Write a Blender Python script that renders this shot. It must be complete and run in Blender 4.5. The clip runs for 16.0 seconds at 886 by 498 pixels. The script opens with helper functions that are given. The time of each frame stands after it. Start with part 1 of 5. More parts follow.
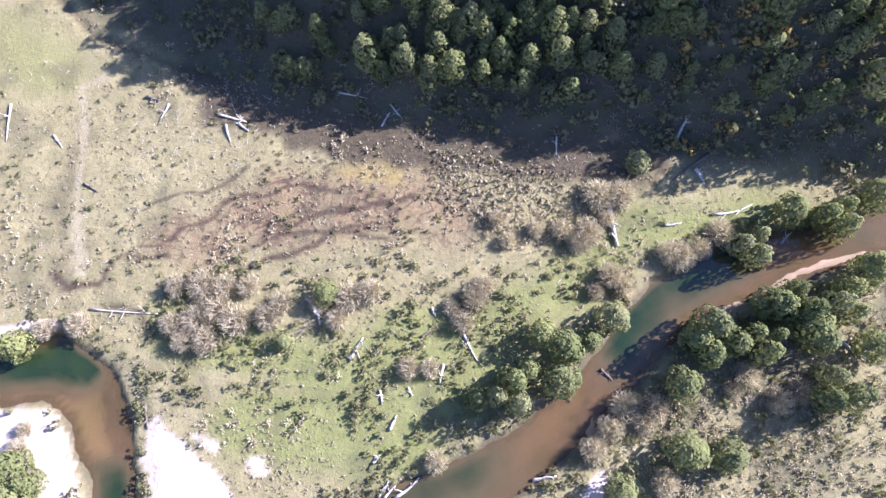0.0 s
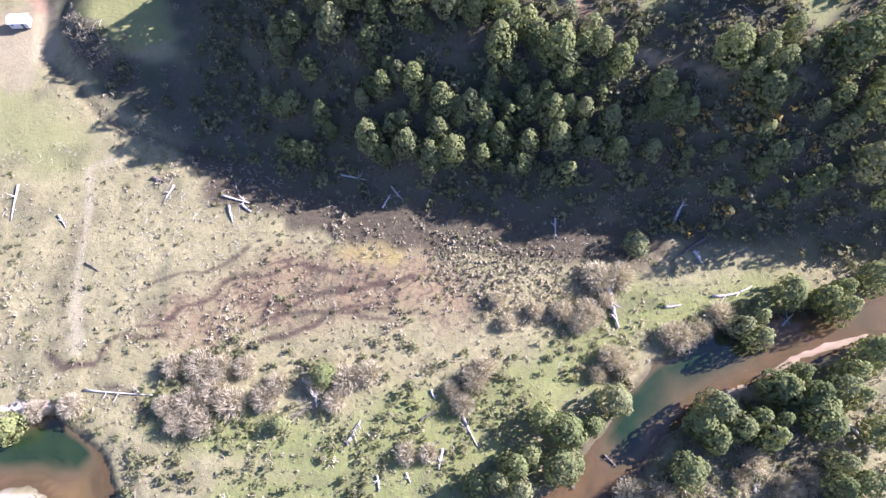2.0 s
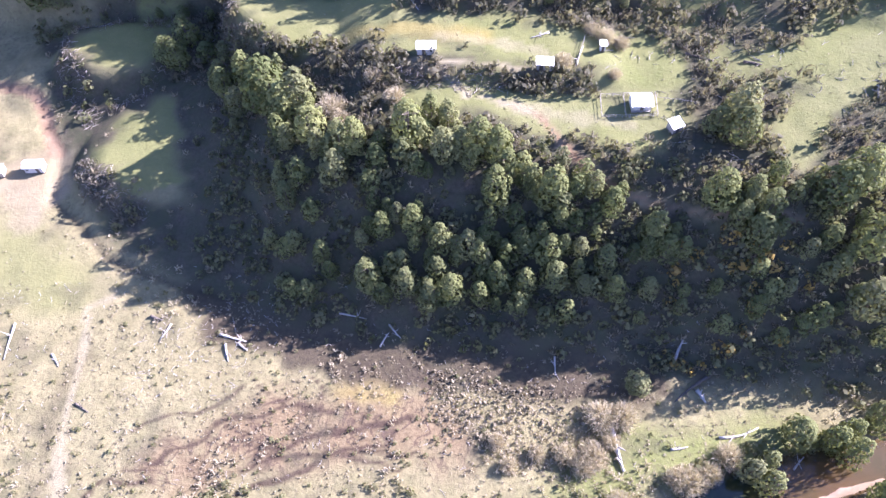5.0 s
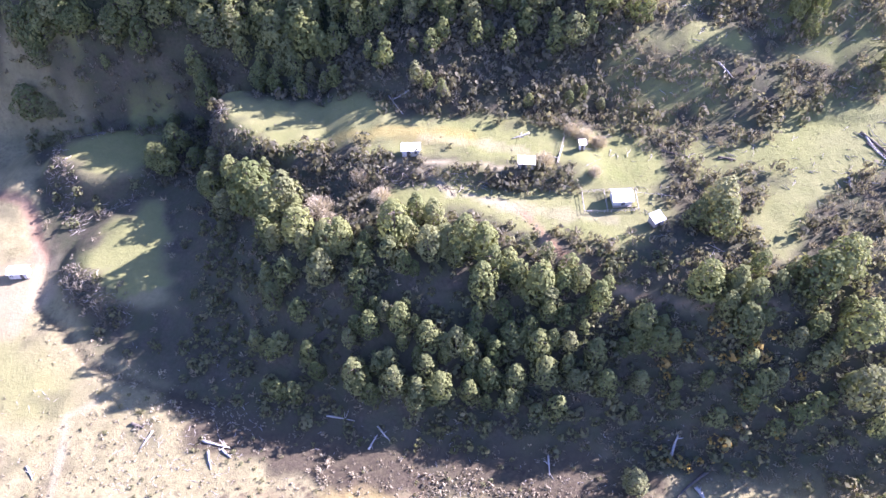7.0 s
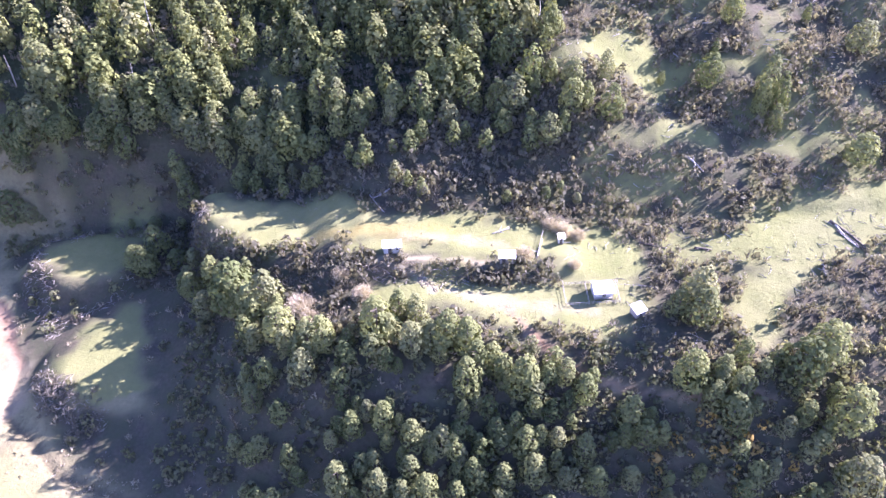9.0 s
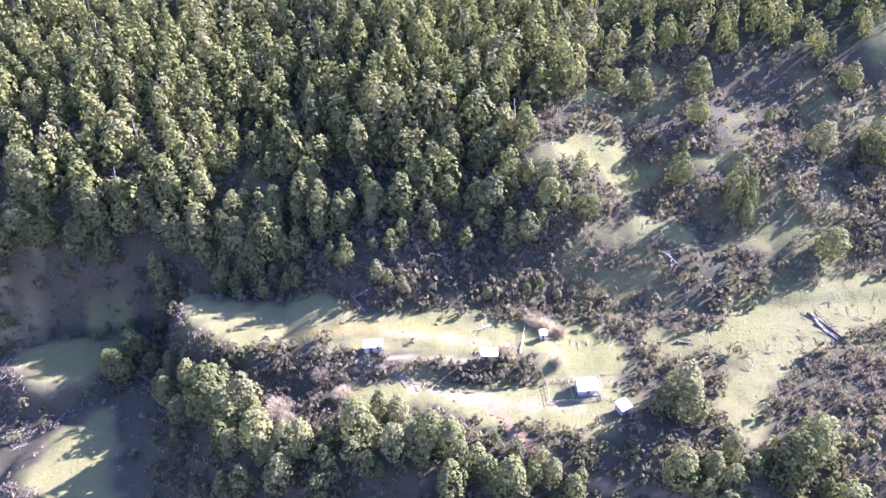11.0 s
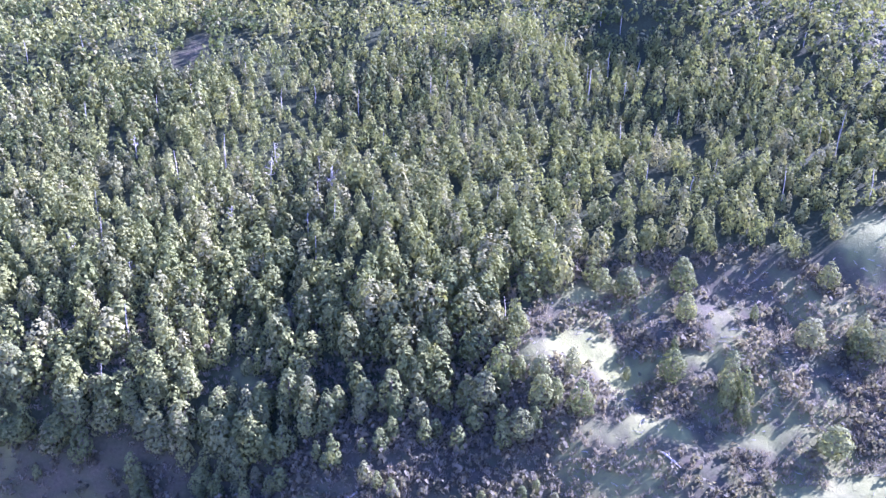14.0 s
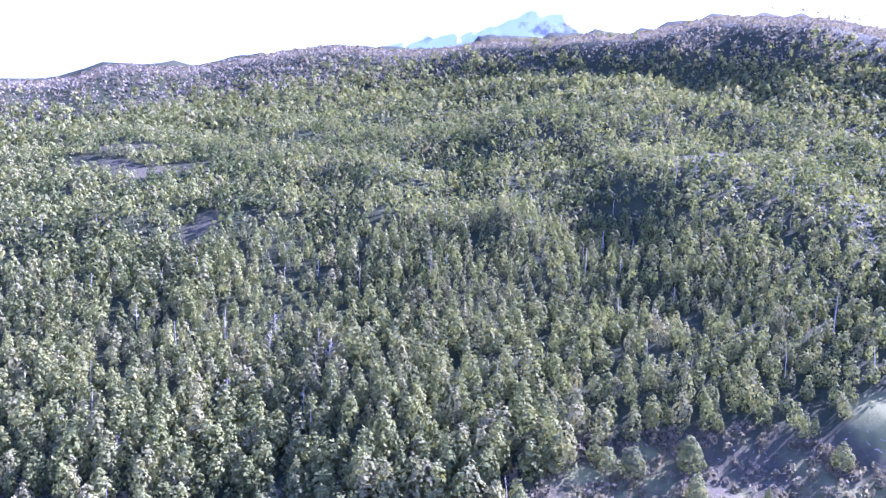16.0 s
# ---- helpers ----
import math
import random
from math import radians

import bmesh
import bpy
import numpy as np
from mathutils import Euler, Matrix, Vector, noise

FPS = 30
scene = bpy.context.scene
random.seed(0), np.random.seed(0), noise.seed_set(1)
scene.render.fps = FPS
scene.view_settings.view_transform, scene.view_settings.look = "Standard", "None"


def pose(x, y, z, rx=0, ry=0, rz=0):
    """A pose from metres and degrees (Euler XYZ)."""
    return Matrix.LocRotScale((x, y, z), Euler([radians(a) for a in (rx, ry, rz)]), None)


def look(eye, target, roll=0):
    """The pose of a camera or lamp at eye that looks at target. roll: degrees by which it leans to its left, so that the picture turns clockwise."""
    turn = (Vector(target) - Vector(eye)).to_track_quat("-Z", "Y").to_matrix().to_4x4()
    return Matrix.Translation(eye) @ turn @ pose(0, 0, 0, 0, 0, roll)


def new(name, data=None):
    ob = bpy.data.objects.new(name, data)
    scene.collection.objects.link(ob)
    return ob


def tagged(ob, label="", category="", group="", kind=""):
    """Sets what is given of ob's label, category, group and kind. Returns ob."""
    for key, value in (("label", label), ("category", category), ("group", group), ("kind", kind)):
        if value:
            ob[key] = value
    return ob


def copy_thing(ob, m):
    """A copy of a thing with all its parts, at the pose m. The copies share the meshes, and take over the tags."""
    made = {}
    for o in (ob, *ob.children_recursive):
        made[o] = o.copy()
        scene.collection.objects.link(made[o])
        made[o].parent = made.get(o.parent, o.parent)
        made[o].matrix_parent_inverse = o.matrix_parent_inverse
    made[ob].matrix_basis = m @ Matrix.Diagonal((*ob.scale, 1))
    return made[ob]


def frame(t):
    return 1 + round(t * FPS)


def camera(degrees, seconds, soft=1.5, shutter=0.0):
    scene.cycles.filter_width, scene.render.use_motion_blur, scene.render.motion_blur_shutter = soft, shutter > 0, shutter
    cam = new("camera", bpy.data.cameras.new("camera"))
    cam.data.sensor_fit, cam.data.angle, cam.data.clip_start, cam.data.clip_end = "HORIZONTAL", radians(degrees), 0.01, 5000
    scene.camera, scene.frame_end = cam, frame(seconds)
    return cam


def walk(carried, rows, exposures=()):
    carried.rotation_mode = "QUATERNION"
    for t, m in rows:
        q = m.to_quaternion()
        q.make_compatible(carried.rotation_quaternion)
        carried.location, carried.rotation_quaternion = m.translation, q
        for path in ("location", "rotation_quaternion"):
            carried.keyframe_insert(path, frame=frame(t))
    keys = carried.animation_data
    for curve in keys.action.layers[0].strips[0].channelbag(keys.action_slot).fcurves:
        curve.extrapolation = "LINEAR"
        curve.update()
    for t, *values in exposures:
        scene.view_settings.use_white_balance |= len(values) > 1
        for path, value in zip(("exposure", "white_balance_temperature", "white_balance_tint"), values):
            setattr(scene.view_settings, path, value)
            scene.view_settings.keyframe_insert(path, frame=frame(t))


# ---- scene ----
cam = camera(63.78, 16.0)
EYE = (0.0, 0.0, 155.0)
# seconds and the camera's turn in degrees about x, y and z: it hovers and tilts up
TURNS = [
    (0.0, 14.022, 0.004, 0.002),
    (0.5, 15.659, 0.014, 0.038),
    (1.0, 17.295, 0.030, 0.139),
    (1.5, 18.902, -0.009, 0.204),
    (2.0, 20.507, -0.087, 0.234),
    (2.5, 22.153, -0.085, 0.278),
    (3.0, 23.752, -0.150, 0.320),
    (3.5, 25.673, -0.163, 0.290),
    (4.0, 27.669, -0.178, 0.250),
    (6.5, 37.450, -0.250, -0.850),
    (7.0, 39.414, -0.305, -1.480),
    (7.5, 41.368, -0.336, -2.020),
    (8.0, 43.291, -0.347, -2.506),
    (8.5, 45.198, -0.374, -2.952),
    (9.0, 47.110, -0.465, -3.414),
    (11.5, 56.989, -0.770, -5.399),
    (12.0, 58.972, -0.715, -5.591),
    (12.5, 60.934, -0.689, -5.727),
    (13.0, 63.243, -0.738, -5.755),
    (13.5, 67.010, -0.979, -5.725),
    (14.0, 70.729, -1.155, -5.707),
    (14.5, 74.392, -1.316, -5.691),
    (15.0, 78.003, -1.508, -5.680),
    (15.5, 81.400, -1.620, -5.655),
    (16.0, 84.603, -1.680, -5.648),
]
walk(cam, [(t, pose(*EYE, rx, ry, rz)) for t, rx, ry, rz in TURNS], [(0, 1.98, 5000, 29), (4, 2.2, 5020, 34), (7, 2.5, 5040, 41), (9, 2.72, 4980, 46), (12.5, 2.6, 4740, 49), (14, 2.92, 4450, 53), (16, 2.82, 4400, 56)])

# ---- world, sun, exposure ----
SUN_AZ, SUN_EL = 23.0, 29.0          # degrees from +x towards +y, and above the horizon
world = bpy.data.worlds.new("sky")
scene.world = world
world.use_nodes = True
wn = world.node_tree.nodes
sky = wn.new("ShaderNodeTexSky")
sky.sky_type, sky.sun_disc = "NISHITA", False
sky.sun_elevation, sky.sun_rotation = radians(SUN_EL), radians(90 - SUN_AZ)
sky.altitude, sky.air_density, sky.dust_density = 900, 1.0, 2.5
sky.ozone_density = 4.0
wn["Background"].inputs["Strength"].default_value = 0.068
haze = wn.new("ShaderNodeHueSaturation")
up = wn.new("ShaderNodeSeparateXYZ")
world.node_tree.links.new(wn.new("ShaderNodeTexCoord").outputs["Generated"], up.inputs[0])
for socket, low, clear in (("Saturation", 0.25, 1.0), ("Value", 1.35, 1.0)):
    veil = wn.new("ShaderNodeMapRange")
    veil.inputs["From Min"].default_value, veil.inputs["From Max"].default_value = 0.12, 0.5
    veil.inputs["To Min"].default_value, veil.inputs["To Max"].default_value = low, clear
    world.node_tree.links.new(up.outputs["Z"], veil.inputs["Value"])
    world.node_tree.links.new(veil.outputs[0], haze.inputs[socket])
world.node_tree.links.new(sky.outputs[0], haze.inputs["Color"])
world.node_tree.links.new(haze.outputs[0], wn["Background"].inputs["Color"])
sun = new("sun", bpy.data.lights.new("sun", "SUN"))
sun.data.energy, sun.data.angle, sun.data.color = 5.0, radians(0.5), (1.0, 0.87, 0.67)
sun_way = Vector((math.cos(radians(SUN_EL)) * math.cos(radians(SUN_AZ)), math.cos(radians(SUN_EL)) * math.sin(radians(SUN_AZ)), math.sin(radians(SUN_EL))))
sun.matrix_world = look((200, 200, 400), Vector((200, 200, 400)) - sun_way)

# ---- the lie of the land ----
def ss(a, b, v):
    """Smooth step from a to b."""
    k = np.clip((v - a) / (b - a), 0, 1)
    return k * k * (3 - 2 * k)


def soft(xs, ys, v, w):
    """A line through (xs, ys), rounded over a width w."""
    return sum(np.interp(v + w * k, xs, ys) for k in (-0.75, -0.25, 0.25, 0.75)) / 4


def lattice(ix, iy, seed):
    k = (ix * 374761393 + iy * 668265263 + seed * 974634777) & 0xFFFFFFFF
    k = ((k ^ (k >> 13)) * 1274126177) & 0xFFFFFFFF
    return ((k ^ (k >> 16)) & 0xFFFF) / 32767.5 - 1


def bumps(x, y, size, seed=0):
    """Value noise from -1 to 1 with bumps of that size."""
    x, y = np.asarray(x, float) / size, np.asarray(y, float) / size
    ix, iy = np.floor(x).astype(np.int64), np.floor(y).astype(np.int64)
    u, v = x - ix, y - iy
    u, v = u * u * (3 - 2 * u), v * v * (3 - 2 * v)
    a = lattice(ix, iy, seed) * (1 - u) + lattice(ix + 1, iy, seed) * u
    b = lattice(ix, iy + 1, seed) * (1 - u) + lattice(ix + 1, iy + 1, seed) * u
    return a * (1 - v) + b * v


def along(x, y, line):
    """Distance to a polyline of (x, y, half width): metres outside (+) or inside (-) of its edge."""
    best = np.full(np.shape(x), 1e9)
    for (ax, ay, aw), (bx, by, bw) in zip(line, line[1:]):
        dx, dy = bx - ax, by - ay
        k = np.clip(((x - ax) * dx + (y - ay) * dy) / (dx * dx + dy * dy), 0, 1)
        best = np.minimum(best, np.hypot(x - ax - k * dx, y - ay - k * dy) - (aw + k * (bw - aw)))
    return best


RIVER_EAST = [(200, 72, 6), (118, 47, 5), (101, 43, 5), (89, 40, 5), (77, 37, 6), (62, 32, 7.5), (51, 27, 6.5), (43, 19, 6), (36, 10.5, 6), (27, 2, 6), (17, -6, 6.5), (6, -12.5, 7), (-5, -17, 7), (-24, -24, 7), (-46, -32, 7), (-66, -40, 7)]
RIVER_WEST = [(-240, -10, 8), (-150, 4, 7), (-114, 9, 6), (-103, 9, 6), (-92, 11, 6.5), (-84, 12.5, 7), (-76, 7, 7), (-72.5, -1, 7), (-69.5, -10, 5), (-68, -17, 4.8), (-66, -40, 6), (-60, -90, 8), (-80, -200, 10), (-60, -500, 14)]
CREEK = [(-127.5, 149.5, 1.15), (-118, 146, 1.25), (-115, 142, 1.25), (-111.7, 134.5, 1.25), (-105.7, 125.8, 1.25), (-104.5, 116, 1.05), (-103.3, 109.2, 0.95), (-92.8, 101, 0.85), (-84.8, 92.2, 0.85), (-73.9, 87.5, 0.75), (-63.4, 84.1, 0.75), (-53, 81, 0.65)]
WATER = -1.05
SAND = [[(95, 38, 0.5), (85, 35.5, 0.9), (77, 32.2, 0.9), (69, 28, 0.3), (60, 24.8, 0.7)], [(33, 6, 0.3), (31.4, -1, 0.9)], [(33, -10, 1.5), (30, -16, 2)],
        [(-98, -3, 7), (-88, -3, 7), (-83.5, -14, 8), (-88, -30, 12)], [(-61, 0, 1.8), (-58, -7, 5), (-53, -14, 7.5), (-47, -26, 10)], [(-104, 18, 0.8), (-92, 21, 1.2), (-84, 21.5, 0.8)], [(-52, -2, 0.7), (-48, -4, 0.9)], [(-39, -8, 1.5), (-38, -9, 1.2)]]


def bank_wobble(x, y):
    return 0.9 * bumps(x, y, 7, 3) + 0.5 * bumps(x, y, 2.3, 4)


def river(x, y):
    return np.minimum(along(x, y, RIVER_EAST), along(x, y, RIVER_WEST)) + bank_wobble(x, y)


FOOT = ([-400, -200, -130, -112, -100, -80, -60, -38, 0, 30, 67, 100, 140, 260, 500], [330, 240, 185, 140, 108, 95, 83, 72, 67, 65, 58, 52, 46, 20, -40])
TOP = ([-400, -200, -130, -104, -90, -70, -52, -20, 20, 50, 80, 110, 150, 260, 500], [360, 270, 225, 175, 152, 144, 122, 108, 106, 98, 95, 98, 98, 70, 10])
RISE = ([-400, -130, -104, -92, -75, -66, -46, -24, 0, 45, 60, 80, 110, 150, 260], [3, 4, 4, 4.5, 5, 7, 16.5, 26, 28, 28, 29, 31, 34, 38, 42])
BACK = ([-400, -130, -70, -40, -24, -8, 8, 40, 62, 90, 130, 200], [250, 175, 172, 171, 166, 153, 148, 147, 143, 138, 136, 132])
HILL_EAST = ([0, 34, 62, 106, 236, 316, 396, 596, 790, 900, 1100, 1500], [0, 8, 20, 44, 95, 124, 146, 200, 258, 272, 250, 200])
HILL = ([0, 10, 26, 60, 106, 236, 316, 396, 596, 790, 900, 1100, 1500], [0, 4.5, 13, 29, 48, 96, 124, 146, 200, 258, 272, 250, 200])
RIDGE = ([-90, -45, -26, -22, -19, -14, -7, -3, 1, 5, 9, 14, 17, 20, 23, 26, 33, 37, 50, 90], [3, 5, 6.1, 6.6, 8.0, 8.1, 9.8, 10.5, 10.3, 10.5, 11.3, 11.4, 11.8, 11.7, 12.3, 12.8, 12.2, 11.0, 9, 5])
RIDGE_FAR = ([-90, -26, -14, 0, 12, 24, 37, 90], [1500, 1500, 1600, 1650, 1600, 1450, 1350, 1250])

SPUR = [(-104, 160, 6), (-96, 158, 9), (-87, 159, 8), (-74, 163, 4), (-62, 162, 3)]
TERRACE = [(-116, 156, 6), (-107, 160, 7), (-103, 170, 5)]
LOBE = [(-54, 161, 4), (-46, 156, 7), (-38, 151, 9), (-26, 149, 9)]
SHELF = [(-85, 119, 5), (-78, 127, 6), (-73, 134, 5)]


def land(x, y):
    """Height of the ground."""
    x, y = np.asarray(x, float), np.asarray(y, float)
    foot, top, rise, back = (soft(*line, x, 16) for line in (FOOT, TOP, RISE, BACK))
    wob = 2.5 * bumps(x, y, 17, 5)
    k = np.clip((y + wob - foot) / np.maximum(top - foot, 8), 0, 1)
    k = 0.72 * k * k * (3 - 2 * k) + 0.28 * k
    z = rise * k
    # the upper bench, a step of two metres behind the lower yard
    z = z + 1.8 * ss(0, 4.5, y - (123.5 - 0.06 * x + 1.2 * bumps(x, y, 9, 6))) * ss(-30, -18, x) * ss(48, 36, x) * ss(172, 160, y)
    z = z + 0.05 * np.clip(y - top, 0, 60)
    # the slope behind the benches
    s = np.maximum(y - back + (2 + 3 * ss(-30, 30, y - back)) * bumps(x, y, 40, 7), 0)
    east = ss(45, 85, x)
    z = z + (soft(*HILL, s, 14) * (1 - east) + soft(*HILL_EAST, s, 14) * east) * (1 + 0.05 * ss(60, 240, x)) * ss(-1, 3, s)
    # a rib between the dark gully and the cleared hillside
    z = z + 6 * np.exp(-((x - 46) / 14) ** 2) * ss(2, 20, s) * ss(62, 34, s)
    # the slope makes up for the lower bench in the west
    z = z + 1.15 * np.maximum(28 - rise, 0) * ss(-12, 28, s) * ss(0, 6, s)
    z = z + (1.3 * bumps(x, y, 13, 22) + 0.6 * bumps(x, y, 6, 23)) * east * ss(3, 18, s) * ss(150, 70, s)
    rough = ss(20, 160, s)
    z = z + rough * (4 * bumps(x, y, 95, 8) + 3 * bumps(x, y, 38, 9)) + ss(110, 260, s) * (8 * bumps(x, y, 62, 24) + 3.5 * bumps(x, y, 27, 25)) + 7 * ss(150, 500, s) * bumps(x, y, 210, 10)
    # knolls on the cleared hillside
    for kx, ky, kr, kh in ((80, 158, 16, 4.5), (100, 190, 26, 5), (62, 172, 14, 3), (118, 172, 18, 4), (72, 216, 26, 5), (57, 195, 24, 3), (172, 218, 18, 5)):
        z = z + kh * np.exp(-((x - kx) ** 2 + ((y - ky) * 1.5) ** 2) / kr ** 2)
    # the grassy spur beside the benches, with a scarp to the creek, and the lower slope under it
    for line, crown, fall in ((TERRACE, 3.5, 12.0), (SPUR, 9.5, 7.0), (SHELF, 6.5, 14.0), (LOBE, 26.0, 9.0)):
        k = ss(fall, 0, along(x, y, line) + 1.2 * bumps(x, y, 8, 21))
        z = np.where(z < crown, z + (crown - z) * k, z)
    # far ridges against the sky
    d, az = np.hypot(x, y), np.degrees(np.arctan2(x, np.maximum(y, 1e-3)))
    far = soft(*RIDGE_FAR, az, 3)
    crest = EYE[2] + far * np.tan(np.radians(soft(*RIDGE, az, 1.2) + 0.18 * bumps(az, 0 * az, 2.1, 11) + 0.08 * bumps(az, 0 * az, 0.6, 12)))
    up = ss(0.42, 1.0, d / far) ** 1.25
    # the near slope stays below the far skyline
    gap = soft([-90, -26, -12, 0, 10, 20, 40, 90], [2.4, 2.4, 2.9, 2.5, 2.6, 1.9, 1.5, 1.5], az, 4)
    lid = EYE[2] - 10 + d * np.tan(np.radians(soft(*RIDGE, az, 3) - gap))
    over = np.where((y > 0) & (d > 250), z - lid, -99)
    z = np.where(over > -30, lid - 30 * np.log1p(np.exp(-np.clip(over, -60, 400) / 12)) * 0.4, z)
    z = np.where(y > 0, z * (1 - ss(0.55, 0.95, d / far)) + (crest * up) * (1 - 0.5 * ss(1.0, 1.9, d / far)) + ss(0.5, 0.8, d / far) * ss(1.0, 0.9, d / far) * 14 * bumps(x, y, 260, 13), z)
    roof = EYE[2] - 11 * ss(1.15, 0.9, d / far) + d * np.tan(np.radians(soft(*RIDGE, az, 1.2) - 0.12))
    z = np.where((y > 0) & (d > 300) & (d < 0.985 * far), z - 0.97 * np.maximum(z - roof, 0), z)
    # the valley behind: a low far rise
    z = z + 120 * ss(-500, -2200, y)
    # floor of the valley: hummocks, rivers and creek cut into it
    flat = 1 - ss(0.02, 0.3, k)
    z = z + flat * (0.22 * bumps(x, y, 11, 14) + 0.10 * bumps(x, y, 3.1, 15)) * ss(-400, -300, y)
    r = river(x, y)
    z = np.where(r < 6, z - 0.55 * ss(6, 0.6, r) - ss(0.9, -0.4, r) * 0.75 - 2.6 * ss(0.3, -6.5, r), z)
    z = z + np.maximum(WATER + 0.12 - z, 0) * ss(0.9, -0.5, np.minimum(along(x, y, SAND[0]), along(x, y, SAND[1])) + 0.5 * bumps(x, y, 2.5, 26))
    c = along(x, y, CREEK) + 0.4 * bumps(x, y, 3, 16)
    z = z - 0.7 * ss(1.0, -0.6, c)
    return z + 0.05 * bumps(x, y, 1.4, 17) * flat + (1 - flat) * (0.2 + 0.3 * k * (1 - k)) * bumps(x, y, 5.5, 18) * ss(900, 400, d)


def steps(fine0, fine1, fine, lo, hi, grow):
    mid = list(np.arange(fine0, fine1 + 1e-6, fine))
    for sign, end in ((-1, lo), (1, hi)):
        at, st = (mid[0] if sign < 0 else mid[-1]), fine
        while sign * (end - at) > 0:
            st = min(st * grow, 160)
            at += sign * st
            mid = [at] + mid if sign < 0 else mid + [at]
    return np.array(mid)

# ---- materials ----
def material(name, rough=0.9, spec=0.2):
    m = bpy.data.materials.new(name)
    m.use_nodes = True
    b = m.node_tree.nodes["Principled BSDF"]
    b.inputs["Roughness"].default_value = rough
    b.inputs["Specular IOR Level"].default_value = spec
    return m, m.node_tree, b


def node(tree, kind, **sets):
    n = tree.nodes.new("ShaderNode" + kind)
    for key, value in sets.items():
        n.inputs[key.replace("_", " ")].default_value = value
    return n


def grain(tree, scale, detail=4.0, low=0.3, high=0.7, coords=None, rough=0.6):
    """Noise spread over 0..1."""
    n = node(tree, "TexNoise", Scale=scale, Detail=detail, Roughness=rough)
    if coords is None:
        coords = tree.nodes.new("ShaderNodeTexCoord").outputs["Object"]
    tree.links.new(coords, n.inputs["Vector"])
    r = tree.nodes.new("ShaderNodeMapRange")
    tree.links.new(n.outputs["Fac"], r.inputs["Value"])
    r.inputs["From Min"].default_value, r.inputs["From Max"].default_value = low, high
    return r.outputs["Result"]


def mixed(tree, fac, a, b, how="MIX"):
    m = tree.nodes.new("ShaderNodeMix")
    m.data_type, m.blend_type = "RGBA", how
    for socket, value in ((m.inputs[0], fac), (m.inputs[6], a), (m.inputs[7], b)):
        if isinstance(value, bpy.types.NodeSocket):
            tree.links.new(value, socket)
        elif isinstance(value, (int, float)):
            socket.default_value = value
        else:
            socket.default_value = (*value, 1)
    return m.outputs[2]


def sums(tree, how, a, b):
    m = tree.nodes.new("ShaderNodeMath")
    m.operation = how
    for socket, value in ((m.inputs[0], a), (m.inputs[1], b)):
        if isinstance(value, bpy.types.NodeSocket):
            tree.links.new(value, socket)
        else:
            socket.default_value = value
    return m.outputs[0]


def field(tree, name):
    a = tree.nodes.new("ShaderNodeAttribute")
    a.attribute_name = name
    s = tree.nodes.new("ShaderNodeSeparateColor")
    tree.links.new(a.outputs["Color"], s.inputs[0])
    return s.outputs[0], s.outputs[1], s.outputs[2]


def relief(tree, bsdf, height, strength, distance):
    b = node(tree, "Bump", Strength=strength, Distance=distance)
    tree.links.new(height, b.inputs["Height"])
    tree.links.new(b.outputs[0], bsdf.inputs["Normal"])


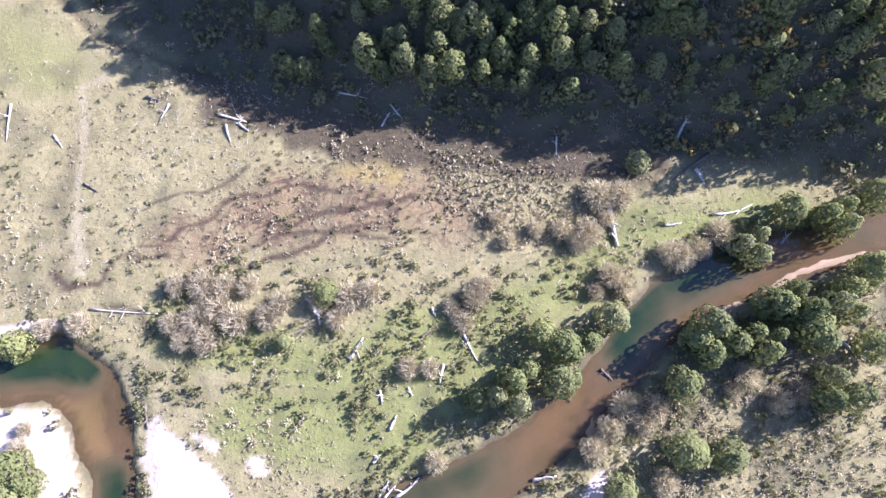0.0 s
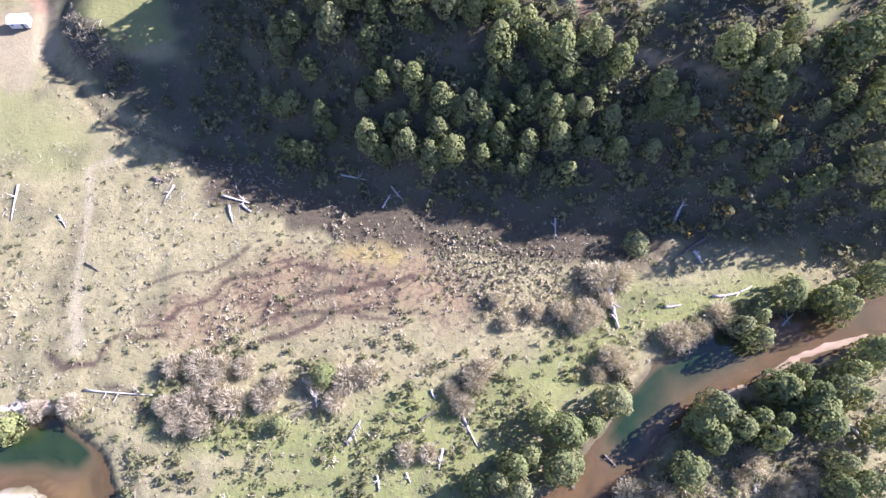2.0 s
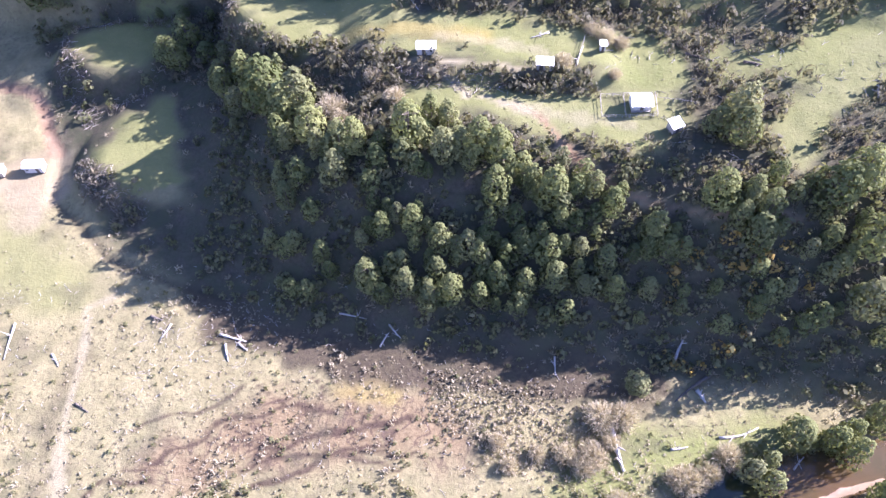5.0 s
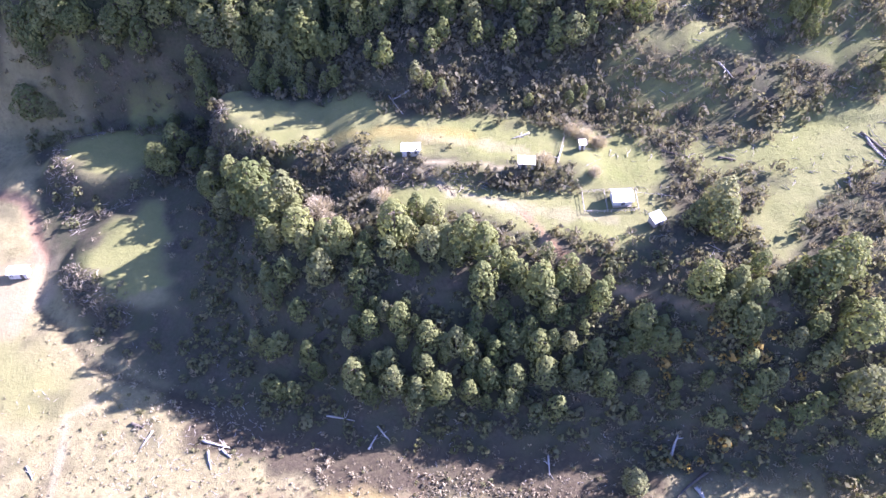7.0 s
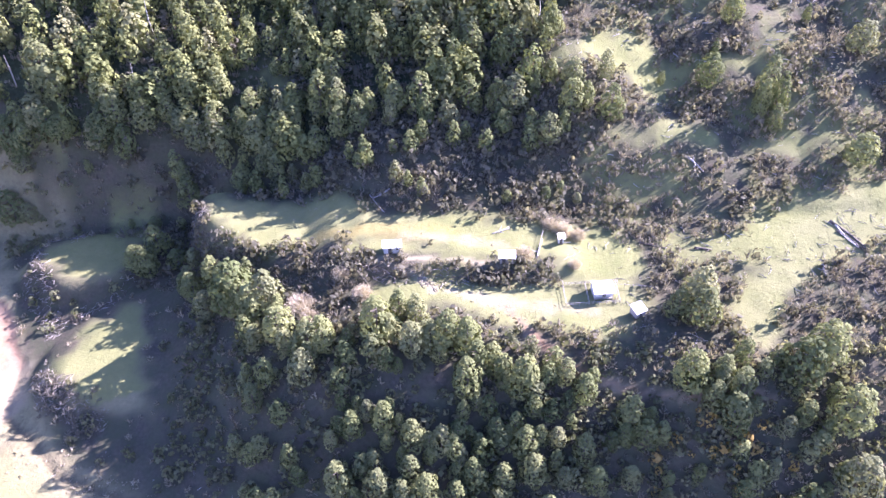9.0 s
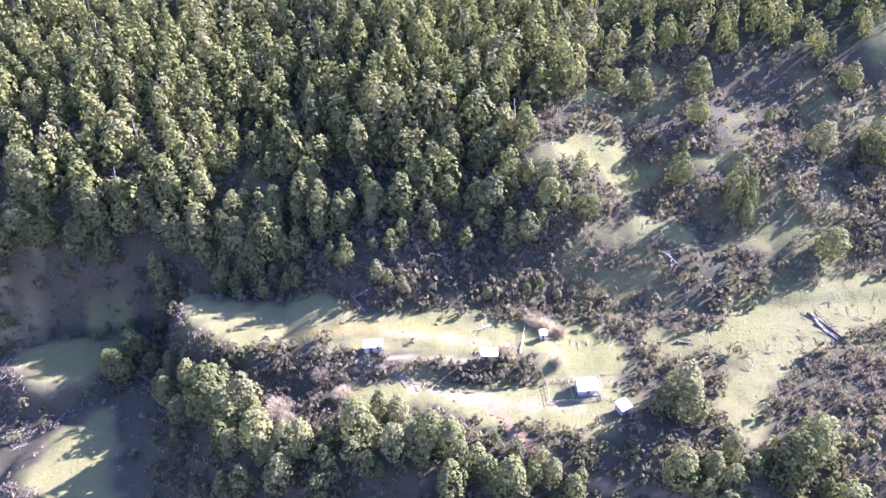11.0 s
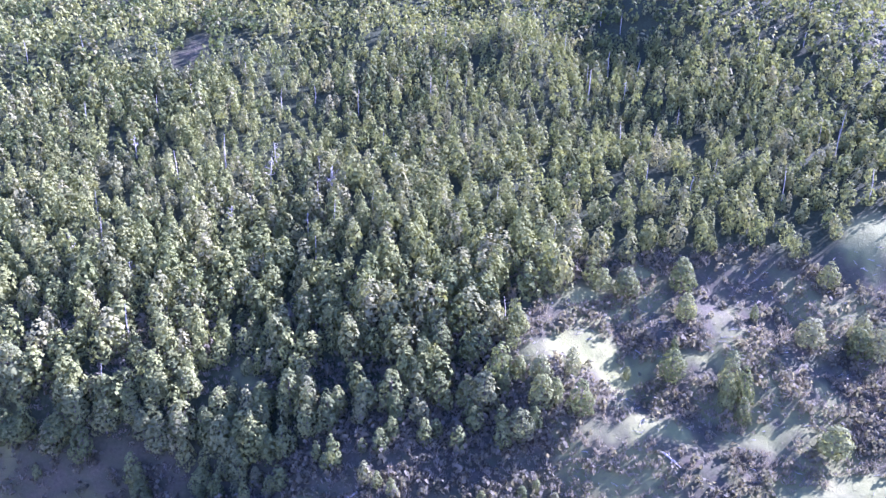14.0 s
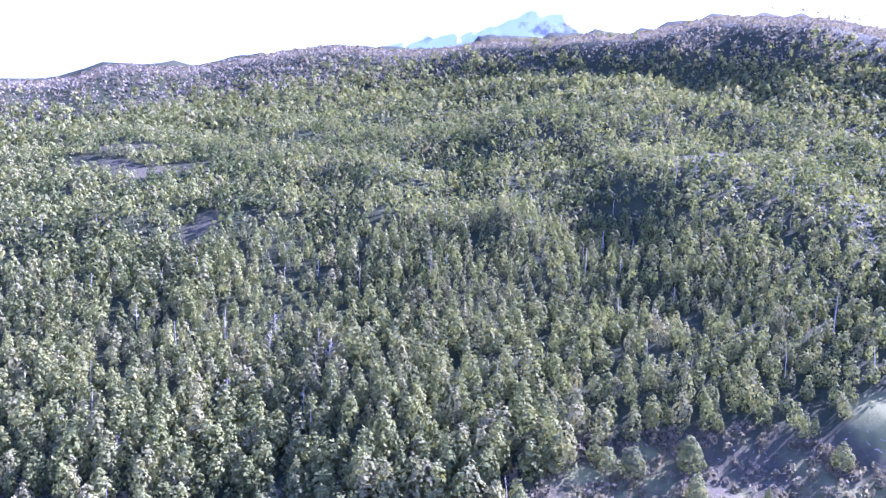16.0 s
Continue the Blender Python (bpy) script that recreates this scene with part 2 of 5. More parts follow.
def ground_material():
    m, t, b = material("meadow_ground", 0.95, 0.1)
    sand, mud_and_shade, litter = field(t, "cover")
    lush, path, rust = field(t, "growth")
    wash, ditch, moss = field(t, "damp")
    red, lawn, wood = field(t, "earth")
    broad, mid, fine, tiny = grain(t, 0.035, 5), grain(t, 0.22, 6), grain(t, 1.1, 5), grain(t, 4.5, 3)
    dry = mixed(t, broad, (0.275, 0.232, 0.118), (0.335, 0.290, 0.160))
    dry = mixed(t, mid, dry, (0.215, 0.188, 0.095))
    green = mixed(t, mid, (0.158, 0.173, 0.054), (0.225, 0.224, 0.083))
    grass = mixed(t, lush, dry, green)
    grass = mixed(t, sums(t, "MULTIPLY", fine, 0.30), grass, (0.13, 0.14, 0.065))
    clod = sums(t, "MULTIPLY", grain(t, 0.75, 7, 0.50, 0.62, None, 0.75), sums(t, "SUBTRACT", 0.55, sums(t, "MULTIPLY", lawn, 0.45)))
    grass = mixed(t, clod, grass, mixed(t, tiny, (0.085, 0.075, 0.045), (0.17, 0.145, 0.085)))
    grass = mixed(t, sums(t, "MULTIPLY", moss, 0.8), grass, mixed(t, fine, (0.25, 0.19, 0.05), (0.33, 0.27, 0.085)))
    stain = sums(t, "MULTIPLY", wash, grain(t, 0.13, 6, 0.22, 0.50))
    grass = mixed(t, stain, grass, mixed(t, fine, (0.150, 0.108, 0.062), (0.245, 0.188, 0.105)))
    rill = node(t, "TexNoise", Scale=0.11, Detail=4, Roughness=0.55, Distortion=1.2)
    t.links.new(t.nodes.new("ShaderNodeTexCoord").outputs["Object"], rill.inputs["Vector"])
    thread = node(t, "MapRange", From_Min=0.0, From_Max=0.028, To_Min=0.85, To_Max=0.0)
    t.links.new(sums(t, "ABSOLUTE", sums(t, "SUBTRACT", rill.outputs["Fac"], 0.5), 0), thread.inputs["Value"])
    grass = mixed(t, sums(t, "MULTIPLY", thread.outputs[0], wash), grass, (0.085, 0.058, 0.045))
    grass = mixed(t, sums(t, "MULTIPLY", ditch, 0.9), grass, mixed(t, fine, (0.048, 0.032, 0.024), (0.085, 0.060, 0.045)))
    # wet soil tone, deepened to carry the shade painted along the bluff foot
    wet = mixed(t, mid, (0.034, 0.026, 0.022), (0.066, 0.050, 0.038))
    c = mixed(t, sums(t, "MULTIPLY", mud_and_shade, sums(t, "ADD", 0.75, sums(t, "MULTIPLY", fine, 0.25))), grass, wet)
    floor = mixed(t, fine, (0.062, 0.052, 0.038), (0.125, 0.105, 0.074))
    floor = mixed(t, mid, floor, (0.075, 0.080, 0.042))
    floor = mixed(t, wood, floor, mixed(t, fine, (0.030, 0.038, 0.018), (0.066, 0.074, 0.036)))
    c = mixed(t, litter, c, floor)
    bare = mixed(t, mid, (0.28, 0.24, 0.145), (0.34, 0.30, 0.195))
    c = mixed(t, path, c, mixed(t, rust, bare, mixed(t, fine, (0.19, 0.115, 0.06), (0.30, 0.20, 0.12))))
    c = mixed(t, red, c, mixed(t, mid, (0.185, 0.118, 0.075), (0.265, 0.185, 0.12)))
    bed = mixed(t, mid, (0.46, 0.375, 0.30), (0.57, 0.49, 0.42))
    bed = mixed(t, rust, bed, mixed(t, mid, (0.30, 0.19, 0.125), (0.40, 0.275, 0.19)))
    bed = mixed(t, sums(t, "MULTIPLY", tiny, 0.25), bed, (0.42, 0.33, 0.26))
    c = mixed(t, sand, c, bed)
    t.links.new(c, b.inputs["Base Color"])
    relief(t, b, sums(t, "ADD", fine, sums(t, "MULTIPLY", tiny, 0.6)), 0.6, 0.12)
    return m


def leaf_material(name, dark, light, tip, thin=1.0, other=(0.20, 0.16, 0.11), share=0.35, sparkle=0.45):
    m, t, b = material(name, 0.8, 0.05)
    tint, _, _ = field(t, "tint")
    isl = t.nodes.new("ShaderNodeNewGeometry").outputs["Random Per Island"]
    rnd = t.nodes.new("ShaderNodeObjectInfo").outputs["Random"]
    c = mixed(t, sums(t, "PINGPONG", sums(t, "ADD", tint, rnd), 1.0), dark, light)
    odd = sums(t, "POWER", sums(t, "FRACT", sums(t, "ADD", sums(t, "MULTIPLY", tint, 7.3), sums(t, "MULTIPLY", rnd, 5.1)), 0), 4.0)
    c = mixed(t, sums(t, "MULTIPLY", odd, share), c, other)
    c = mixed(t, sums(t, "MULTIPLY", sums(t, "POWER", isl, 2.0), sparkle), c, tip)
    t.links.new(c, b.inputs["Base Color"])
    tr = t.nodes.new("ShaderNodeBsdfTranslucent")
    t.links.new(mixed(t, 1.0, c, (thin, thin, 0.65 * thin), "MULTIPLY"), tr.inputs["Color"])
    mx = t.nodes.new("ShaderNodeAddShader")
    t.links.new(b.outputs[0], mx.inputs[0])
    t.links.new(tr.outputs[0], mx.inputs[1])
    t.links.new(mx.outputs[0], t.nodes["Material Output"].inputs["Surface"])
    return m


def plain_material(name, a, b_, scale=3.0, rough=0.85, bump=0.3, dist=0.03, metal=0.0, spec=0.2):
    m, t, b = material(name, rough, spec)
    b.inputs["Metallic"].default_value = metal
    g = grain(t, scale, 6)
    isl = t.nodes.new("ShaderNodeObjectInfo").outputs["Random"]
    c = mixed(t, g, a, b_)
    c = mixed(t, sums(t, "MULTIPLY", isl, 0.35), c, tuple(v * 0.55 for v in a))
    t.links.new(c, b.inputs["Base Color"])
    relief(t, b, grain(t, scale * 3, 4), bump, dist)
    return m


def water_material():
    """A clear surface over a tinted body: the deeper, the greener and the less of the bed shows."""
    m, t, b = material("river_water", 0.08, 0.5)
    deep, _, _ = field(t, "depth")
    body = mixed(t, deep, (0.120, 0.088, 0.040), (0.012, 0.025, 0.010))
    body = mixed(t, grain(t, 0.16, 3), body, mixed(t, deep, (0.17, 0.105, 0.055), (0.022, 0.036, 0.014)))
    t.links.new(body, b.inputs["Base Color"])
    relief(t, b, grain(t, 1.6, 3), 0.06, 0.05)
    clear = t.nodes.new("ShaderNodeBsdfTransparent")
    clear.inputs[0].default_value = (0.56, 0.51, 0.33, 1)
    mx = t.nodes.new("ShaderNodeMixShader")
    t.links.new(sums(t, "MINIMUM", 0.97, sums(t, "ADD", 0.50, sums(t, "MULTIPLY", deep, 0.9))), mx.inputs[0])
    t.links.new(clear.outputs[0], mx.inputs[1])
    t.links.new(b.outputs[0], mx.inputs[2])
    t.links.new(mx.outputs[0], t.nodes["Material Output"].inputs["Surface"])
    return m


def peak_material():
    """Bare rock with snow in its hollows and on its flatter parts."""
    m, t, b = material("snowy_rock", 0.8, 0.2)
    rock = mixed(t, grain(t, 0.03, 6), (0.16, 0.15, 0.14), (0.30, 0.28, 0.26))
    way = t.nodes.new("ShaderNodeSeparateXYZ")
    t.links.new(t.nodes.new("ShaderNodeNewGeometry").outputs["Normal"], way.inputs[0])
    flat = sums(t, "ADD", way.outputs["Z"], sums(t, "MULTIPLY", grain(t, 0.02, 6), 0.5))
    cover = node(t, "MapRange", From_Min=0.55, From_Max=0.8)
    t.links.new(flat, cover.inputs["Value"])
    t.links.new(mixed(t, cover.outputs[0], rock, (0.86, 0.86, 0.87)), b.inputs["Base Color"])
    relief(t, b, grain(t, 0.08, 6), 0.5, 3.0)
    return m


M_GROUND = ground_material()
M_PEAK = peak_material()
M_WATER = water_material()
M_LEAF = leaf_material("evergreen_leaf", (0.050, 0.067, 0.026), (0.148, 0.158, 0.060), (0.205, 0.205, 0.090), 0.5, (0.19, 0.18, 0.105), 0.5, 0.35)
M_FOREST = leaf_material("forest_leaf", (0.050, 0.068, 0.025), (0.158, 0.166, 0.058), (0.185, 0.188, 0.074), 0.5, (0.205, 0.182, 0.112), 0.55, 0.15)
M_BEECH = leaf_material("bare_beech", (0.125, 0.112, 0.085), (0.165, 0.150, 0.112), (0.19, 0.172, 0.132), 0.4)
M_BARE = leaf_material("bare_twigs", (0.235, 0.203, 0.147), (0.335, 0.294, 0.215), (0.43, 0.385, 0.295), 0.5, (0.20, 0.168, 0.118))
M_HEATH = leaf_material("hill_brush", (0.050, 0.050, 0.034), (0.105, 0.098, 0.066), (0.15, 0.138, 0.10), 1.0, (0.115, 0.095, 0.075))
M_SHRUB = leaf_material("shrub_leaf", (0.048, 0.055, 0.026), (0.105, 0.105, 0.052), (0.17, 0.165, 0.095))
M_DRY = leaf_material("dry_shrub", (0.125, 0.108, 0.075), (0.21, 0.182, 0.128), (0.31, 0.272, 0.20), 0.5)
M_BRUSH = leaf_material("brown_brush", (0.085, 0.078, 0.060), (0.150, 0.136, 0.105), (0.235, 0.213, 0.168), 0.5)
M_RUST = leaf_material("rusty_leaf", (0.15, 0.10, 0.03), (0.24, 0.17, 0.05), (0.30, 0.24, 0.09))
M_BARK = plain_material("bark", (0.13, 0.105, 0.08), (0.22, 0.19, 0.155), 5, 0.9, 0.6, 0.05)
M_DEAD = plain_material("bleached_wood", (0.40, 0.37, 0.33), (0.58, 0.54, 0.49), 3, 0.8, 0.5, 0.03)
M_CHAR = plain_material("dark_wood", (0.10, 0.085, 0.07), (0.20, 0.17, 0.14), 3, 0.85, 0.5, 0.03)
M_ZINC = plain_material("zinc_sheet", (0.62, 0.64, 0.66), (0.78, 0.79, 0.80), 0.9, 0.45, 0.1, 0.01, 0.35, 0.5)
M_BOARD = plain_material("weathered_board", (0.34, 0.30, 0.25), (0.50, 0.46, 0.40), 2.2, 0.85, 0.4, 0.02)
M_WHITE = plain_material("pale_wall", (0.60, 0.58, 0.54), (0.74, 0.72, 0.68), 1.2, 0.8, 0.2, 0.01)
M_GLASS = plain_material("window_pane", (0.03, 0.035, 0.04), (0.05, 0.055, 0.06), 1.0, 0.08, 0.0, 0.01, 0.0, 0.6)
UPPER_MEADOWS = [[(47.7, 184.5, 3), (57.2, 188.9, 6), (68.7, 187.9, 6), (74.2, 180.5, 4)], [(46.7, 202.8, 1.2), (61.6, 208.2, 2.2), (72.5, 209.8, 2.5), (94, 219, 2)], [(78.1, 183.3, 2), (95, 184, 3), (109, 182.5, 3)], [(168, 214, 7), (176, 222, 9)], [(-40.8, 196.8, 2.5), (-35.4, 193.2, 3)], [(-112.1, 189.2, 2), (-103.7, 189.5, 2)], [(72, 127.5, 3), (84, 129, 5), (99, 131, 8), (113, 133, 9), (126.3, 136.3, 9)], [(61.2, 162.5, 1.5), (72.1, 162.3, 2.2), (84, 161, 2)], [(95, 159, 1.5), (108, 157, 2.5), (114, 160, 1.5)]]
LOWER_MEADOWS = [[(107.4, 125.8, 5), (94.7, 122.0, 6), (79.8, 107.7, 5), (79.3, 99.4, 4)], [(58.8, 162.5, 2), (76.3, 162.8, 3), (83.9, 161.3, 2)], [(-25.4, 152.6, 7), (-11.0, 143.9, 6), (8.9, 139.8, 6), (28.2, 135.2, 7), (47.4, 132.1, 7), (55.1, 126.0, 5)], [(-13.5, 136.7, 3), (2.1, 133.6, 3), (18.7, 131.2, 3)], [(43.2, 123.4, 6), (51.3, 119.7, 6), (52.4, 113.4, 6)], [(-7.0, 121.2, 4), (7.9, 119.9, 5), (23.6, 116.0, 6), (38.0, 114.3, 7), (49.4, 110.5, 5)], [(-103, 160, 5), (-95, 158, 9), (-86, 159, 7)], [(-126, 159, 5), (-117, 157, 4)], [(-123, 141, 4), (-116, 134, 2)]]
HILL_MEADOWS = UPPER_MEADOWS + LOWER_MEADOWS
OPENINGS = [[(-210.0, 529.9, 9), (-154.7, 498.6, 12), (-120.1, 510.0, 10)], [(-194.5, 563.0, 8), (-167.7, 554.9, 8)], [(-98.9, 395.0, 9), (-89.3, 404.9, 9), (-91.7, 381.3, 7)], [(189.6, 431.5, 6), (211.4, 446.5, 8), (257.9, 492.0, 8), (280.2, 493.2, 6)], [(251.5, 345.3, 6), (251.2, 332.4, 6)]]

# ---- ground, one sheet to the horizon ----
def spot(x, y, line, edge, seed=0, wob=1.0, size=4.0):
    """1 inside a band along the line, fading over edge metres, with a ragged rim."""
    return ss(edge, -edge, along(x, y, line) + wob * bumps(x, y, size, 20 + seed) + 0.4 * wob * bumps(x, y, size / 3, 40 + seed))


PASTURE = [(-122, 96, 8), (-108, 92, 12), (-96, 84, 12), (-86, 80, 6)]
MEADOWS = [
    PASTURE,                                                                   # valley pasture by the creek
    [(-92, 121, 4), (-85, 123, 8), (-79, 129, 8), (-78, 138, 3)], [(-86, 133, 4), (-76, 120, 8)], [(-80, 116, 7), (-70, 110, 4)],   # the slope under the spur
    [(-56, 163, 3), (-46, 154, 7), (-36, 150, 10), (-22, 150, 8)],  # upper bench
] + HILL_MEADOWS
TRACKS = [[(-84, 70, 0.9), (-83.5, 60, 0.7), (-83.5, 50, 0.7), (-82.5, 41, 1.6), (-80.5, 34, 1.5)], [(-84, 70, 0.8), (-86, 78, 0.8), (-80, 81, 0.8)]]
RED_TRACK = [(-140, 153, 1.4), (-129, 150.5, 1.5), (-118.2, 146.8, 1.7), (-114.3, 140.5, 1.8), (-110.6, 132.7, 1.8), (-107, 126.3, 2.4)]
BARE = [[(-108, 106, 4), (-108, 114, 8), (-106, 124, 5)], [(-110, 120, 6), (-120, 116, 6)]]
PATH = [[(9, 121, 0.6), (18, 117.5, 1.2), (22.7, 114.8, 0.8), (26.8, 108.3, 1.1), (30.2, 103, 1.3), (35.1, 98.5, 1.2), (39.9, 95.5, 1.0), (48.7, 92.5, 0.8), (60.5, 89.1, 0.6), (74.5, 88.1, 0.9), (80, 86, 0.4)], [(18, 117.3, 1.6), (31.4, 114.2, 1.8), (44.5, 112.1, 1.4)], [(-1, 139, 1.0), (15, 136, 1.4), (24.8, 133.3, 1.2)],
        [(-8, 131, 0.5), (10, 129, 0.6), (24, 126.4, 0.4)], [(-8, 130, 0.6), (2, 126, 0.7), (6, 121, 0.8)]]
CHANNELS = [[(-5.6, 42.8, 0.21), (-18.4, 43.4, 0.28), (-24.5, 43.3, 0.43), (-28.2, 39.9, 0.5), (-33.4, 37.8, 0.43), (-39.7, 36.0, 0.43), (-44.5, 33.4, 0.28)], [(-7.0, 50.8, 0.43), (-18.5, 48.4, 0.5), (-27.5, 47.0, 0.57), (-35.7, 44.1, 0.43), (-44.1, 46.0, 0.21), (-49.1, 44.6, 0.14)], [(-23.8, 51.9, 0.35), (-34.2, 53.5, 0.28), (-41.9, 51.5, 0.21), (-46.4, 51.5, 0.21), (-50.1, 49.5, 0.28), (-52.8, 45.4, 0.28), (-58.0, 44.1, 0.21), (-60.6, 41.7, 0.21), (-63.4, 40.1, 0.21), (-68.4, 39.4, 0.14)]]
SIDE_CHANNELS = [[(-59.3, 43.8, 0.21), (-61.3, 37.8, 0.28), (-66.2, 36.0, 0.28), (-72.0, 36.9, 0.21), (-74.5, 33.6, 0.35), (-75.4, 30.4, 0.35)], [(-24.5, 42.8, 0.28), (-36.2, 42.5, 0.21), (-42.1, 43.8, 0.14), (-46.0, 46.0, 0.14)], [(-31.1, 42.4, 0.21), (-38.5, 41.3, 0.14), (-43.6, 38.6, 0.14)], [(-52.1, 43.0, 0.14), (-54.8, 39.1, 0.14), (-52.2, 37.8, 0.14)], [(-68.0, 47.9, 0.14), (-58.7, 51.4, 0.21), (-49.8, 53.5, 0.21), (-45.9, 57.7, 0.14)], [(-75.4, 30.4, 0.57), (-83.0, 29.6, 0.85), (-86.6, 33.0, 0.57)]]
FINE_CHANNELS = [[(-72.6, 25.4, 0.28), (-66.2, 24.0, 0.28), (-63.1, 20.4, 0.28)], [(-10.8, 47.9, 0.35), (-12.0, 45.2, 0.28), (-18.4, 43.4, 0.28)], [(-29.0, 52.2, 0.21), (-26.0, 57.7, 0.21), (-29.4, 61.8, 0.14)], [(-34.2, 53.5, 0.14), (-41.0, 57.7, 0.14), (-45.2, 61.8, 0.14)], [(-18.5, 48.4, 0.28), (-17.3, 51.5, 0.21), (-20.6, 53.5, 0.21)], [(-36.3, 44.1, 0.21), (-40.4, 47.4, 0.14), (-46.8, 47.9, 0.14), (-50.1, 49.5, 0.14)], [(-24.5, 43.3, 0.35), (-15.8, 40.8, 0.21), (-8.1, 40.1, 0.14)]]
WASH = [(-62, 40, 5), (-44, 46, 9), (-24, 49, 10), (-8, 49, 10), (4, 46, 6)]
# muddy track first; the last two bands darken the shaded bluff foot
MUD_AND_SHADE = [[(-84, 66, 2.5), (-87, 50, 2.0), (-86, 38, 2.0)], [(-82, 41, 3.5), (-86, 33, 3.0)], [(-60, 84, 4), (-40, 73, 6), (-10, 70, 6), (20, 67, 5), (50, 60, 3)], [(-52, 74, 5), (-20, 65, 6), (15, 61, 5), (45, 56, 3)]]
LUSH = [[(-58, 20, 5), (-20, 12, 8), (0, 20, 7), (18, 24, 7), (40, 40, 6)], [(-40, 2, 8), (-10, 0, 10), (12, 12, 6)], [(-112, 92, 12), (-96, 84, 8)], [(36, 133, 6), (50, 122, 5)], [(100, 30, 8)], [(80, 44, 7), (46, 44, 7)], [(76, 100, 5)], [(160, 192, 14)], [(34, 116, 3)], [(-10, 152, 5), (8, 150, 4)]]

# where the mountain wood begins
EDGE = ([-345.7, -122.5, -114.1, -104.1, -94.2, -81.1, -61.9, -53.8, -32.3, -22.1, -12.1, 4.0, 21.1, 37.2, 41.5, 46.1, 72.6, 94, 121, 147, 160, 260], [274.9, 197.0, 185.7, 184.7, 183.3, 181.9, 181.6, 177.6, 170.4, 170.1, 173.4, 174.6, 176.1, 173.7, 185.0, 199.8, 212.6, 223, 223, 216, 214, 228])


def openings(x, y):
    """Bare breaks in the mountain wood."""
    return np.maximum.reduce([spot(x, y, s, 4, 60 + k, 6, 22) for k, s in enumerate(OPENINGS)])


def build_ground():
    gx, gy = steps(-128, 128, 1.2, -3800, 3800, 1.07), steps(-32, 142, 1.2, -2600, 3600, 1.045)
    # closer rows where the muddy channels run
    gx, gy = np.unique(np.concatenate([gx, np.arange(-77.5, 0, 1.2)])), np.unique(np.concatenate([gy, np.arange(28.5, 63, 1.2)]))
    x, y = (a.ravel() for a in np.meshgrid(gx, gy))
    z = land(x, y)
    nx, ny = len(gx), len(gy)
    me = bpy.data.meshes.new("ground")
    i = np.arange(nx * ny).reshape(ny, nx)
    quads = np.stack([i[:-1, :-1], i[:-1, 1:], i[1:, 1:], i[1:, :-1]], -1).reshape(-1, 4)
    fill_mesh(me, np.stack([x, y, z], 1), quads, True)
    r, d = river(x, y), np.hypot(x, y)
    foot, top, back = soft(*FOOT, x, 16), soft(*TOP, x, 16), soft(*BACK, x, 16)
    sand = np.maximum.reduce([(0.55 if k < 2 else 1) * spot(x, y, s, 0.5, k, 0.7, 3) for k, s in enumerate(SAND)] + [ss(-1.6, -2.6, r)])
    # bands at 0.95 put the bluff's shade into the soil colour
    mud_and_shade = np.maximum.reduce([(0.4 if k < 2 else 0.95) * spot(x, y, s, 2.0, k, 2.0, 5) for k, s in enumerate(MUD_AND_SHADE)] + [0.6 * ss(0.8, -0.2, along(x, y, CREEK)), 0.75 * ss(1.6, -0.2, r)])
    wx, wy = x + 0.9 * bumps(x, y, 5, 61) + 0.4 * bumps(x, y, 1.8, 62), y + 0.9 * bumps(x, y, 5, 63) + 0.4 * bumps(x, y, 1.8, 64)
    ditch = np.maximum.reduce([ss(0.62, -0.15, along(wx, wy, s)) for s in CHANNELS + SIDE_CHANNELS + FINE_CHANNELS])
    wash = spot(x, y, WASH, 5, 67, 4, 9)
    moss = np.maximum(spot(x, y, [(-20, 57, 3.5), (-14, 55, 3.5)], 2.5, 68, 2.5, 5), 0.8 * spot(x, y, [(-22, 143, 2), (-8, 141, 2.5), (10, 138, 2)], 1.5, 69, 1.5, 4))
    meadow = np.maximum.reduce([spot(x, y, s, 2.6, 5 + k, 3.0, 7) for k, s in enumerate(MEADOWS)])
    wild = ss(-2, 5, y - foot + 3 * bumps(x, y, 12, 72))
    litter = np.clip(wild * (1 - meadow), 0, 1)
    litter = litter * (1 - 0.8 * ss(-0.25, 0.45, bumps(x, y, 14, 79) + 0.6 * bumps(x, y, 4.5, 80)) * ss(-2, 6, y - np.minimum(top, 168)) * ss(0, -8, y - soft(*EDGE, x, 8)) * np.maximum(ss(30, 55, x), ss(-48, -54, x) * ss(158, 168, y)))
    lush_hill = ss(-2, 6, y - top)
    litter = np.maximum(litter, 0.45 * ss(0.1, 0.7, bumps(x, y, 9, 73) * 0.6 + bumps(x, y, 3.2, 74) * 0.5) * (1 - wild))
    south = ss(4, 12, x - 30 - (y - 2) * 0.9) * ss(1, 3, r) * ss(-60, -30, y)
    litter = np.maximum(litter, 0.7 * south * ss(-0.3, 0.4, bumps(x, y, 10, 75)))
    litter = np.maximum(litter, ss(-60, -160, y) * (r > 1))
    lush = np.maximum.reduce([(0.55 if k == 2 else 1) * spot(x, y, s, 7 if k == 2 else 4, k, 3, 8) for k, s in enumerate(LUSH)])
    path = np.maximum.reduce([(0.45 if k in (1, 2) else 1) * spot(x, y, s, 0.6, k, 0.5 + 0.7 * (k in (1, 2)), 3) for k, s in enumerate(PATH)] + [0.6 * spot(x, y, s, 2.5, 30 + k, 2.5, 6) for k, s in enumerate(BARE)] + [0.7 * spot(x, y, s, 0.5, k, 0.3, 3) for k, s in enumerate(TRACKS)])
